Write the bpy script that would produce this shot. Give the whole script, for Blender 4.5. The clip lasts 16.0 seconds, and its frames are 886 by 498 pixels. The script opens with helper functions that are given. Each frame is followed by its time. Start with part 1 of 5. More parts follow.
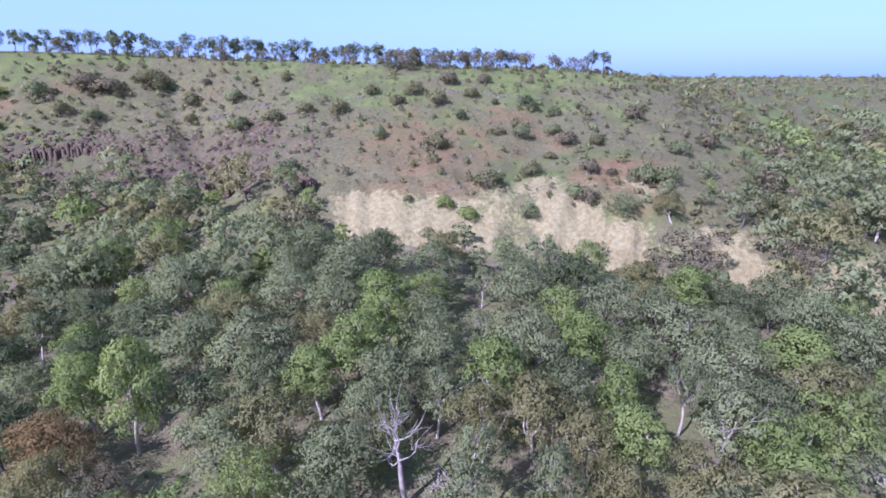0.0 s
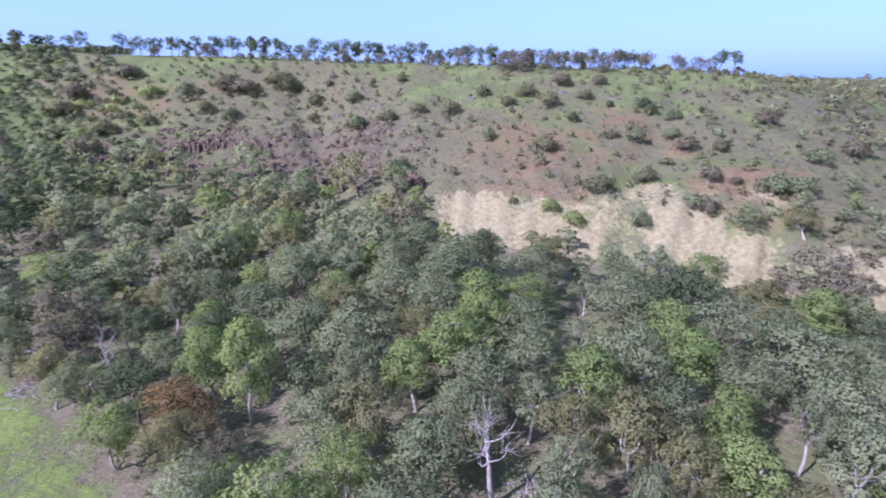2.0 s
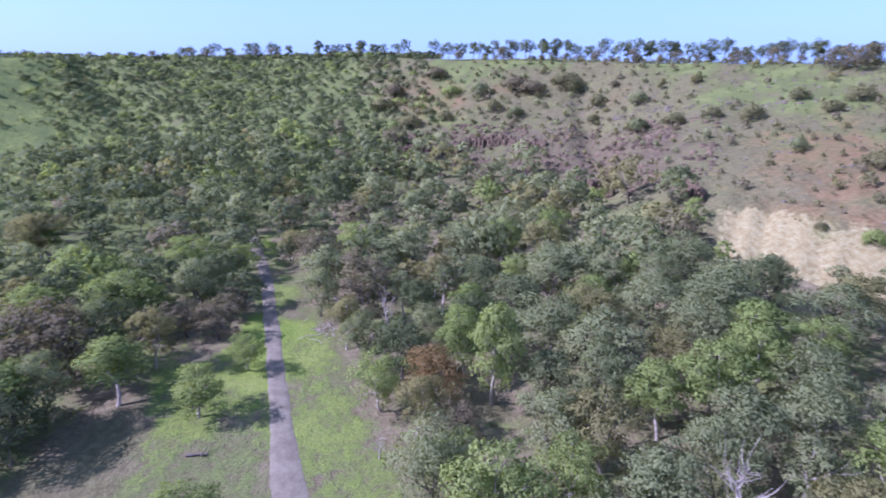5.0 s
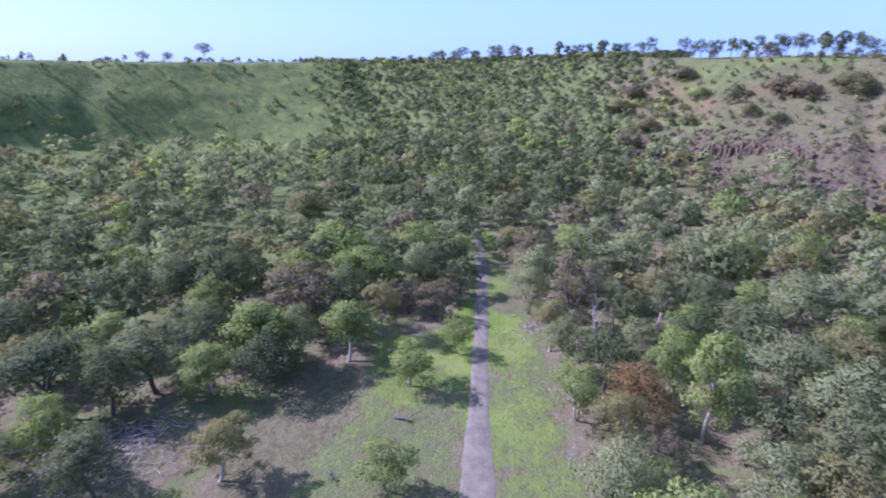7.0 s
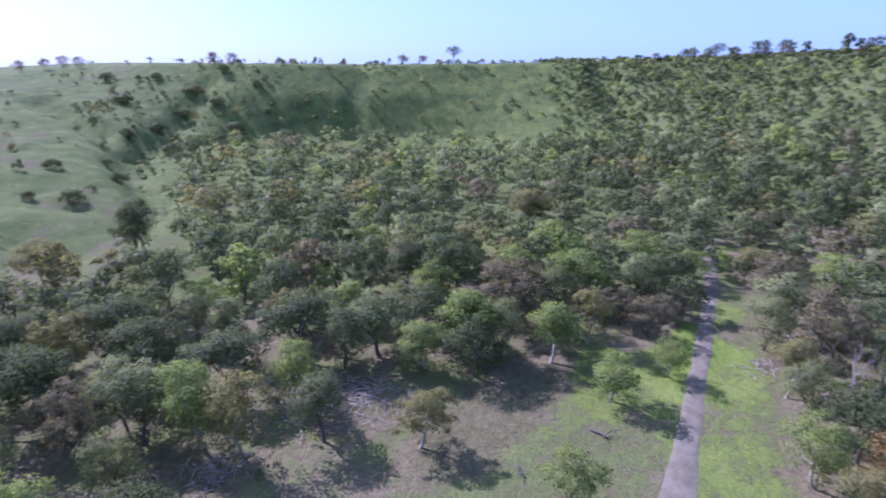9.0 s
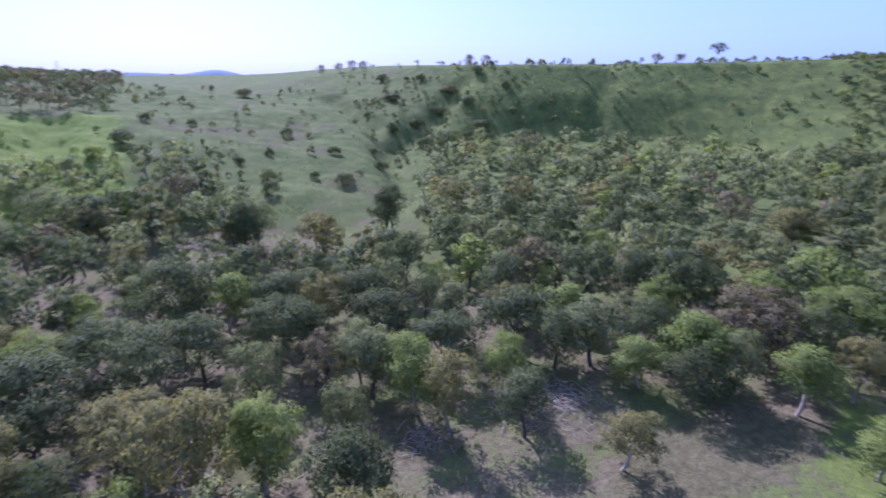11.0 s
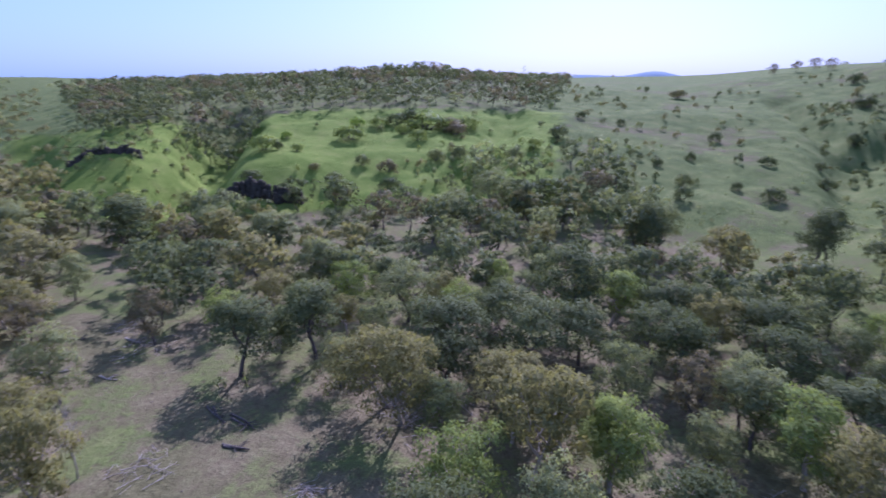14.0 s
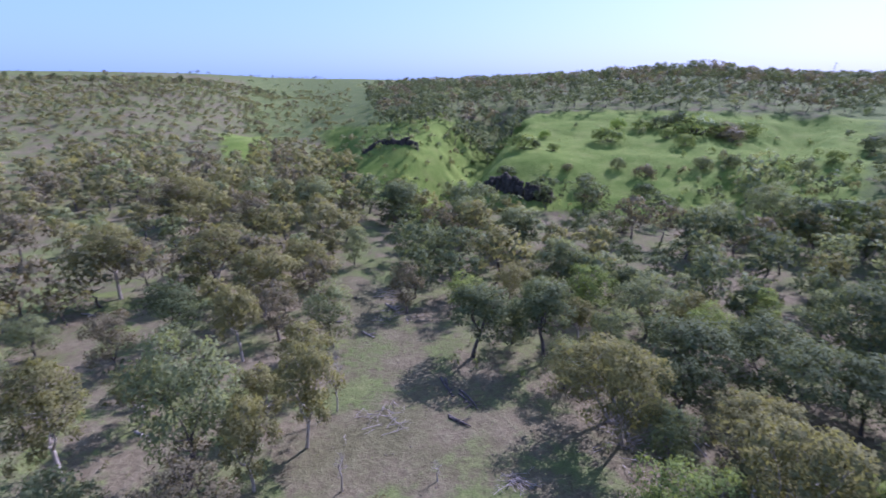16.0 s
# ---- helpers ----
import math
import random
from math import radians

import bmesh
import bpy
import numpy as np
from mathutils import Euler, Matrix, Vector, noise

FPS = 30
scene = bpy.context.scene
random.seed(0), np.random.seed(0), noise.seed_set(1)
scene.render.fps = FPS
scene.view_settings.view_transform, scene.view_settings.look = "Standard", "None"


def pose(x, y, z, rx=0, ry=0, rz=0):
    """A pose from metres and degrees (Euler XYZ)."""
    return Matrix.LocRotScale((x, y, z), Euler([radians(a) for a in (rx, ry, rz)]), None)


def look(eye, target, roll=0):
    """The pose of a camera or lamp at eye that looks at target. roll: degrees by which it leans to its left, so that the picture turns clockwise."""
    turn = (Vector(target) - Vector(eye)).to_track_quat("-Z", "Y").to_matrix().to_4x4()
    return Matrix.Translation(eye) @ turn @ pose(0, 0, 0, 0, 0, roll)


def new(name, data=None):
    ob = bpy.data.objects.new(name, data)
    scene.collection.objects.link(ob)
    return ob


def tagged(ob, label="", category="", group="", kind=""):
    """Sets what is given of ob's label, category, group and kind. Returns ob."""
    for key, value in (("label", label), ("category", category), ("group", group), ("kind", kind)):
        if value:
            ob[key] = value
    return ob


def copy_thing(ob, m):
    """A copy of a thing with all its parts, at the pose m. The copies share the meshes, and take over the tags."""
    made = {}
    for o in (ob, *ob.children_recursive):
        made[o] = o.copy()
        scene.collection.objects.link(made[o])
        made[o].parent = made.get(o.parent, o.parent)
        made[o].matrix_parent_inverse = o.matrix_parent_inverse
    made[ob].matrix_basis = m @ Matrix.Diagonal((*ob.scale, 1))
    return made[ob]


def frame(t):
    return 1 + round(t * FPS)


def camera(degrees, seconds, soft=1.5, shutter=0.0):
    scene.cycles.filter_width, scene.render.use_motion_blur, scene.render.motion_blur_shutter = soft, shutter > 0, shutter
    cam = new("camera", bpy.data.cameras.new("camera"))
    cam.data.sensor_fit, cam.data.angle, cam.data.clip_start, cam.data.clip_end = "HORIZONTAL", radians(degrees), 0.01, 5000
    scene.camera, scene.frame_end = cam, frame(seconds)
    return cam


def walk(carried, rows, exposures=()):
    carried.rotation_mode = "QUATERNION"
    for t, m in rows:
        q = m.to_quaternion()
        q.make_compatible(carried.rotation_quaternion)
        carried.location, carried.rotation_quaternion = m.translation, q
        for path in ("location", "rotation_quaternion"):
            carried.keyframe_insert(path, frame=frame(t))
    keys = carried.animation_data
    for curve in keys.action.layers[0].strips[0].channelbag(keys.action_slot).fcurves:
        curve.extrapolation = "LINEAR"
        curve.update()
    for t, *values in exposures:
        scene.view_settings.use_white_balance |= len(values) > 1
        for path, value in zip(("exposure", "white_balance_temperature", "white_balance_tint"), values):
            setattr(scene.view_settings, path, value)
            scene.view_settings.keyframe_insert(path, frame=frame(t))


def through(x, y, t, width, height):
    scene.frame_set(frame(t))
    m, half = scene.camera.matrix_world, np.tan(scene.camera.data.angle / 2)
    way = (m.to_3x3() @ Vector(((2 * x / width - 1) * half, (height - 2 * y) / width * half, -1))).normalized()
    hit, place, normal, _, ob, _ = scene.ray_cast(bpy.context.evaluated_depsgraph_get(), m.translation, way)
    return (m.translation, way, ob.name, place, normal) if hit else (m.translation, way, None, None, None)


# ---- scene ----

# ======================= camera: hovers in one place and pans to the left =======================
EYE = 45.0
cam = camera(78.93, 16.0, soft=1.6, shutter=0.5)
PATH = [  # seconds, yaw, pitch
    (0.0, 0.0, -17.50), (0.5, 1.80, -17.48), (1.0, 4.32, -17.44), (1.5, 7.12, -17.41), (2.0, 11.35, -17.37),
    (2.5, 16.09, -17.35), (3.0, 20.49, -17.33), (3.5, 25.78, -17.31), (4.0, 30.55, -17.29), (4.2, 32.14, -17.29),
    (6.3, 55.75, -17.23), (6.5, 58.33, -17.22), (7.0, 63.44, -17.22), (7.5, 69.24, -17.20), (8.0, 74.26, -17.20),
    (8.2, 76.78, -17.20), (10.3, 102.23, -17.20), (10.5, 104.34, -17.19), (11.0, 111.81, -17.17), (11.5, 118.54, -17.12),
    (12.0, 126.40, -17.10), (12.5, 132.95, -17.11), (13.0, 140.47, -17.09), (13.5, 147.89, -17.07), (14.0, 154.16, -17.04),
    (14.5, 161.33, -17.04), (15.0, 167.44, -17.02), (15.5, 174.66, -17.00), (16.0, 180.63, -16.99),
]
walk(cam, [(t, pose(0, 0, EYE, 90 + pitch, 0, yaw)) for t, yaw, pitch in PATH], exposures=[(0.0, 1.58, 4700, 46), (7.0, 1.61, 4700, 49), (11.0, 1.34, 4700, 47), (13.5, 1.24, 4750, 45), (16.0, 1.32, 4750, 44)])

# ======================= sky and sun =======================
SUN_YAW, SUN_UP = 138.0, 40.0
world = bpy.data.worlds.new("sky")
scene.world = world
world.use_nodes = True
wn = world.node_tree.nodes
wl = world.node_tree.links
sky = wn.new("ShaderNodeTexSky")
sky.sky_type, sky.sun_disc = "NISHITA", False
sky.sun_elevation, sky.sun_rotation = radians(SUN_UP), radians(-SUN_YAW)
sky.altitude, sky.air_density, sky.dust_density, sky.ozone_density = 100, 1.0, 2.4, 1.0
haze = wn.new("ShaderNodeMix")  # a thin, even veil of bright haze over the clear sky
haze.data_type = "RGBA"
haze.inputs[0].default_value, haze.inputs[7].default_value = 0.62, (3.05, 4.6, 6.2, 1)
wl.new(sky.outputs[0], haze.inputs[6])
wl.new(haze.outputs[2], wn["Background"].inputs[0])
wn["Background"].inputs[1].default_value = 0.063
sun = new("sun", bpy.data.lights.new("sun", "SUN"))
sun.data.energy, sun.data.angle, sun.data.color = 3.6, radians(0.6), (1.0, 0.93, 0.82)
sun_from = Vector((-math.sin(radians(SUN_YAW)) * math.cos(radians(SUN_UP)), math.cos(radians(SUN_YAW)) * math.cos(radians(SUN_UP)), math.sin(radians(SUN_UP))))
sun.matrix_world = look(sun_from * 300, (0, 0, 0))

# ======================= materials =======================


def material(name, rough=0.9):
    m = bpy.data.materials.new(name)
    m.use_nodes = True
    b = m.node_tree.nodes["Principled BSDF"]
    b.inputs["Roughness"].default_value = rough
    b.inputs["Specular IOR Level"].default_value = 0.04
    return m, m.node_tree.nodes, m.node_tree.links, b


def noise_node(n, l, scale, detail=4.0, rough=0.6, vec=None):
    t = n.new("ShaderNodeTexNoise")
    t.inputs["Scale"].default_value, t.inputs["Detail"].default_value, t.inputs["Roughness"].default_value = scale, detail, rough
    if vec is not None:
        l.new(vec, t.inputs["Vector"])
    return t.outputs["Fac"]


def ramp(n, l, fac, stops):
    r = n.new("ShaderNodeValToRGB")
    e = r.color_ramp.elements
    while len(e) < len(stops):
        e.new(0.5)
    for el, (p, c) in zip(e, stops):
        el.position = p
        el.color = (*c, 1) if len(c) == 3 else c
    l.new(fac, r.inputs[0])
    return r.outputs[0]


def mix(n, l, fac, a, b, blend="MIX"):
    m = n.new("ShaderNodeMix")
    m.data_type, m.blend_type = "RGBA", blend
    for sock, v in ((m.inputs[0], fac), (m.inputs[6], a), (m.inputs[7], b)):
        if isinstance(v, bpy.types.NodeSocket):
            l.new(v, sock)
        elif isinstance(v, (int, float)):
            sock.default_value = v
        else:
            sock.default_value = (*v, 1)
    return m.outputs[2]


def maths(n, l, op, a, b=0.0, c=0.0):
    m = n.new("ShaderNodeMath")
    m.operation = op
    for sock, v in zip(m.inputs, (a, b, c)):
        if isinstance(v, bpy.types.NodeSocket):
            l.new(v, sock)
        else:
            sock.default_value = v
    return m.outputs[0]


def leaf_material(name, dark, light, through=0.45):
    """Foliage: each tree has its own tone, each spray of leaves varies, and light passes through."""
    m, n, l, b = material(name, 0.6)
    info, geo = n.new("ShaderNodeObjectInfo"), n.new("ShaderNodeNewGeometry")
    a = n.new("ShaderNodeAttribute")
    a.attribute_name = "tone"
    tone = maths(n, l, "ADD", maths(n, l, "MULTIPLY", info.outputs["Random"], 0.65), a.outputs["Fac"])
    fac = maths(n, l, "ADD", maths(n, l, "MULTIPLY", tone, 0.86), maths(n, l, "MULTIPLY", geo.outputs["Random Per Island"], 0.14))
    tc = n.new("ShaderNodeTexCoord")
    grain = noise_node(n, l, 4.5, 3, 0.7, tc.outputs["Object"])
    col = ramp(n, l, fac, [(0.0, dark), (1.0, light)])
    col = mix(n, l, 1.0, col, ramp(n, l, grain, [(0.32, (0.62, 0.64, 0.66)), (0.68, (1.36, 1.34, 1.30))]), "MULTIPLY")
    l.new(col, b.inputs["Base Color"])
    bump = n.new("ShaderNodeBump")
    bump.inputs["Strength"].default_value, bump.inputs["Distance"].default_value = 0.75, 0.22
    l.new(grain, bump.inputs["Height"])
    l.new(bump.outputs[0], b.inputs["Normal"])
    tr = n.new("ShaderNodeBsdfTranslucent")
    l.new(mix(n, l, 1.0, col, (1.0, 1.0, 0.6), "MULTIPLY"), tr.inputs["Color"])
    ms = n.new("ShaderNodeMixShader")
    ms.inputs[0].default_value = through
    l.new(b.outputs[0], ms.inputs[1])
    l.new(tr.outputs[0], ms.inputs[2])
    l.new(ms.outputs[0], n["Material Output"].inputs[0])
    return m


LEAF = {
    "grey": leaf_material("grey_green_leaves", (0.151, 0.169, 0.073), (0.265, 0.281, 0.128)),
    "green": leaf_material("green_leaves", (0.163, 0.207, 0.055), (0.275, 0.316, 0.094)),
    "olive": leaf_material("olive_leaves", (0.168, 0.159, 0.060), (0.261, 0.240, 0.097)),
    "dark": leaf_material("dark_green_leaves", (0.084, 0.101, 0.042), (0.148, 0.166, 0.073), 0.38),
    "rust": leaf_material("rusty_leaves", (0.176, 0.119, 0.046), (0.268, 0.181, 0.072)),
    "brown": leaf_material("purple_brown_leaves", (0.139, 0.118, 0.065), (0.202, 0.172, 0.098), 0.38),
    "scrub": leaf_material("scrub_leaves", (0.142, 0.138, 0.063), (0.236, 0.221, 0.099)),
    "herb": leaf_material("bright_herb_leaves", (0.163, 0.238, 0.040), (0.266, 0.343, 0.067)),
}


def bark_material(name, dark, light):
    m, n, l, b = material(name, 0.85)
    tc = n.new("ShaderNodeTexCoord")
    mp = n.new("ShaderNodeMapping")
    mp.inputs["Scale"].default_value = (1, 1, 0.25)
    l.new(tc.outputs["Object"], mp.inputs[0])
    v = noise_node(n, l, 3.0, 5, 0.65, mp.outputs[0])
    l.new(ramp(n, l, v, [(0.3, dark), (0.7, light)]), b.inputs["Base Color"])
    return m


BARK = {
    "pale": bark_material("pale_smooth_bark", (0.20, 0.165, 0.125), (0.46, 0.40, 0.32)),
    "rough": bark_material("dark_rough_bark", (0.05, 0.042, 0.036), (0.15, 0.125, 0.105)),
    "dead": bark_material("bleached_dead_wood", (0.20, 0.165, 0.130), (0.40, 0.345, 0.285)),
}


def ground_material():
    """Soil and grass, by what covers the ground there: attributes give lush grass, dry grass, red soil, pale clay, basalt and litter."""
    m, n, l, b = material("ground_cover", 0.95)
    tc = n.new("ShaderNodeTexCoord")
    v = tc.outputs["Object"]
    big, mid, fine, tiny = (noise_node(n, l, sc, d, r, v) for sc, d, r in ((0.02, 4, 0.6), (0.12, 5, 0.65), (0.9, 5, 0.7), (5.0, 3, 0.6)))

    def amount(name, spread=0.5, lo=0.35, hi=0.65):
        a = n.new("ShaderNodeAttribute")
        a.attribute_name = name
        s = maths(n, l, "ADD", a.outputs["Fac"], maths(n, l, "MULTIPLY", maths(n, l, "SUBTRACT", mid, 0.5), spread * 1.6))
        s = maths(n, l, "ADD", s, maths(n, l, "MULTIPLY", maths(n, l, "SUBTRACT", fine, 0.5), spread))
        r = n.new("ShaderNodeMapRange")
        r.inputs[1].default_value, r.inputs[2].default_value = lo, hi
        l.new(s, r.inputs[0])
        return r.outputs[0]

    litter = ramp(n, l, fine, [(0.25, (0.086, 0.068, 0.036)), (0.5, (0.162, 0.131, 0.072)), (0.75, (0.255, 0.210, 0.124))])
    dry = ramp(n, l, fine, [(0.25, (0.074, 0.064, 0.029)), (0.55, (0.128, 0.115, 0.053)), (0.8, (0.190, 0.168, 0.088))])
    green = ramp(n, l, mid, [(0.3, (0.076, 0.098, 0.028)), (0.55, (0.122, 0.140, 0.042)), (0.75, (0.178, 0.172, 0.066))])
    lush = ramp(n, l, mid, [(0.3, (0.106, 0.150, 0.023)), (0.55, (0.152, 0.188, 0.035)), (0.8, (0.202, 0.212, 0.060))])
    red = ramp(n, l, fine, [(0.2, (0.105, 0.062, 0.026)), (0.5, (0.158, 0.108, 0.050)), (0.8, (0.190, 0.152, 0.078))])
    clay = ramp(n, l, fine, [(0.25, (0.140, 0.092, 0.036)), (0.45, (0.225, 0.182, 0.080)), (0.72, (0.305, 0.275, 0.140))])
    rock = ramp(n, l, fine, [(0.25, (0.036, 0.028, 0.020)), (0.6, (0.112, 0.082, 0.052)), (0.85, (0.175, 0.138, 0.090))])
    col = litter
    for name, c, sp in (("dry", dry, 0.8), ("green", green, 0.8), ("lush", lush, 0.6), ("red", red, 0.8), ("clay", clay, 0.7), ("rock", rock, 0.7)):
        col = mix(n, l, amount(name, sp), col, c)
    col = mix(n, l, 0.55, col, ramp(n, l, tiny, [(0.3, (0.45, 0.45, 0.45)), (0.7, (1.25, 1.25, 1.25))]), "MULTIPLY")
    l.new(col, b.inputs["Base Color"])
    bump = n.new("ShaderNodeBump")
    bump.inputs["Strength"].default_value, bump.inputs["Distance"].default_value = 0.8, 0.5
    h = maths(n, l, "ADD", fine, maths(n, l, "MULTIPLY", tiny, 0.3))
    l.new(h, bump.inputs["Height"])
    l.new(bump.outputs[0], b.inputs["Normal"])
    return m


def gravel_material():
    m, n, l, b = material("grey_gravel", 0.95)
    tc = n.new("ShaderNodeTexCoord")
    v = tc.outputs["Object"]
    c = ramp(n, l, noise_node(n, l, 0.5, 6, 0.7, v), [(0.3, (0.108, 0.090, 0.060)), (0.7, (0.196, 0.168, 0.116))])
    c = mix(n, l, 0.5, c, ramp(n, l, noise_node(n, l, 9.0, 3, 0.6, v), [(0.3, (0.6, 0.6, 0.6)), (0.7, (1.2, 1.2, 1.2))]), "MULTIPLY")
    l.new(c, b.inputs["Base Color"])
    return m


def rock_material(name, dark, light):
    m, n, l, b = material(name, 0.9)
    tc, geo = n.new("ShaderNodeTexCoord"), n.new("ShaderNodeNewGeometry")
    f = noise_node(n, l, 0.8, 6, 0.7, tc.outputs["Object"])
    f = maths(n, l, "ADD", maths(n, l, "MULTIPLY", f, 0.7), maths(n, l, "MULTIPLY", geo.outputs["Random Per Island"], 0.3))
    l.new(ramp(n, l, f, [(0.3, dark), (0.75, light)]), b.inputs["Base Color"])
    return m


GROUND, GRAVEL = ground_material(), gravel_material()
BASALT = rock_material("weathered_basalt", (0.032, 0.025, 0.017), (0.150, 0.107, 0.064))
# darker copy of the basalt, with the spur cliffs' shade put into its colour
SHADE_ROCK = rock_material("shade_dark_basalt", (0.024, 0.021, 0.016), (0.090, 0.074, 0.050))
STONE = rock_material("pale_field_stone", (0.070, 0.058, 0.040), (0.150, 0.126, 0.090))

# ======================= the lie of the land =======================
# Sections through the valley by bearing (degrees to the left of +y): distance and height of the
# toe of the slope, the lower face, the upper face, the rim, and the plateau behind it.
RED_HILL = [
    (-40, 122, 2, 140, 9, 260, 17, 500, 21, 950, 47), (-31, 118, 2, 140, 11, 210, 22, 300, 33, 900, 46),
    (-22, 118, 3, 138, 15, 190, 30, 250, 41, 600, 44), (-16, 118, 5, 138, 17, 190, 33, 240, 46, 600, 47),
    (5, 122, 7, 139, 18.5, 190, 33, 235, 49, 600, 58), (15, 130, 8, 150, 19, 200, 32, 245, 50.5, 600, 62),
    (25, 150, 7, 185, 17, 225, 29, 265, 54.5, 600, 64),
]
BASALT_BOWL = [
    (38, 175, 4, 226, 16.5, 238, 27, 290, 55.6, 600, 66), (50, 185, 3, 250, 20, 300, 36, 350, 58, 650, 68),
    (62, 180, 3, 270, 18, 330, 38, 385, 58.4, 700, 70), (75, 200, 4, 300, 13, 355, 36, 398, 58.2, 700, 68),
]
GREEN_SLOPE = [
    (86, 210, 4, 340, 12, 364, 37, 392, 55.8, 700, 66), (106, 220, 4, 350, 13, 374, 38, 402, 56.2, 700, 66),
    (115, 200, 3, 310, 11, 390, 35, 460, 56, 760, 68), (122, 165, 0.5, 260, 17, 350, 28, 520, 56.5, 900, 68),
    (130, 165, 0.5, 250, 16, 340, 27, 450, 36, 850, 55.4), (138, 170, 2, 235, 18, 300, 28, 420, 40, 850, 55),
]
GRASS_SPUR = [
    (145, 175, 3, 230, 19, 290, 29, 400, 40, 850, 53), (155, 175, 3, 220, 18, 280, 31, 400, 46.5, 850, 53),
    (165, 178, 3, 215, 15, 280, 30, 410, 45.5, 850, 52), (175, 180, 3, 205, 12, 270, 27, 400, 40, 850, 50),
    (183, 190, 2, 225, 17, 265, 26, 400, 36, 900, 51), (190, 195, 2, 250, 15, 310, 22, 420, 26, 900, 54),
]
SCRUB_SIDE = [
    (196, 215, 2, 300, 6, 420, 10, 700, 24, 1200, 56), (201, 220, 2, 305, 9, 380, 13, 620, 40, 1000, 61), (207, 220, 2, 310, 9, 410, 24, 600, 46, 900, 62),
    (220, 220, 1, 310, 8, 400, 22, 560, 46, 700, 58.5), (250, 150, 1, 210, 14, 250, 30, 300, 50, 700, 58),
    (290, 130, 2, 180, 12, 250, 26, 320, 42, 800, 52),
]
SECTIONS = RED_HILL + BASALT_BOWL + GREEN_SLOPE + GRASS_SPUR + SCRUB_SIDE
AZ_STEP = 0.5
AZ_TABLE = np.arange(0, 360, AZ_STEP)


def section_table():
    rows = sorted((s[0] % 360, *s[1:]) for s in SECTIONS)
    keys = np.array([r[0] for r in rows])
    out = []
    for c in range(1, 11):
        v = np.interp(AZ_TABLE, keys, [r[c] for r in rows], period=360)
        k = np.exp(-0.5 * (np.arange(-12, 13) / 5.0) ** 2)
        k /= k.sum()
        out.append(np.convolve(np.concatenate([v[-12:], v, v[:12]]), k, "valid"))
    return np.array(out)


TABLE = section_table()


def hashed(ix, iy, seed):
    h = (ix.astype(np.int64) * 374761393 + iy.astype(np.int64) * 668265263 + seed * 1274126177) & 0xFFFFFFFF
    h = ((h ^ (h >> 13)) * 1274126177) & 0xFFFFFFFF
    return ((h ^ (h >> 16)) & 0xFFFF) / 65535.0


def value_noise(x, y, seed=0):
    x, y = np.asarray(x, float), np.asarray(y, float)
    ix, iy = np.floor(x), np.floor(y)
    u, v = x - ix, y - iy
    u, v = u * u * (3 - 2 * u), v * v * (3 - 2 * v)
    a, b = hashed(ix, iy, seed), hashed(ix + 1, iy, seed)
    c, d = hashed(ix, iy + 1, seed), hashed(ix + 1, iy + 1, seed)
    return a + (b - a) * u + (c - a) * v + (a - b - c + d) * u * v


def fbm(x, y, seed=0, octaves=4):
    total, amp, norm = 0, 1.0, 0.0
    for o in range(octaves):
        total = total + amp * value_noise(x * 2**o, y * 2**o, seed + o)
        norm += amp
        amp *= 0.5
    return total / norm


def step(a, b, x):
    t = np.clip((np.asarray(x, float) - a) / (b - a), 0, 1)
    return t * t * (3 - 2 * t)


def polar(az, r):
    return -math.sin(radians(az)) * r, math.cos(radians(az)) * r


GULLIES = [(*polar(a0, r0), *polar(a1, r1), deep, wide) for a0, r0, a1, r1, deep, wide in [
    (123, 400, 117.7, 298, 9, 16), (117.7, 298, 115.8, 215, 6, 14), (110, 400, 115.2, 325, 7, 14), (115.2, 325, 116.5, 295, 6, 14),
    (175.0, 300, 179.7, 215, 20, 22), (179.7, 215, 183, 175, 9, 16), (192, 330, 193, 240, 8, 20), (72, 395, 66, 280, 6, 16),
    (26, 250, 22, 165, 4, 9), (10, 235, 13, 150, 1.2, 12), (-12, 225, -8, 150, 2.5, 8), (95, 410, 97, 330, 3, 12), (147, 290, 152, 190, 5, 14)]]
KNOLLS = [(*polar(a, r), high, wide) for a, r, high, wide in [(129, 330, 4, 38), (160, 400, 3.5, 60), (186.5, 236, 3, 16), (171, 215, 4, 18), (200.5, 325, 7, 22), (212, 420, 5, 40), (205, 520, 6, 50)]]


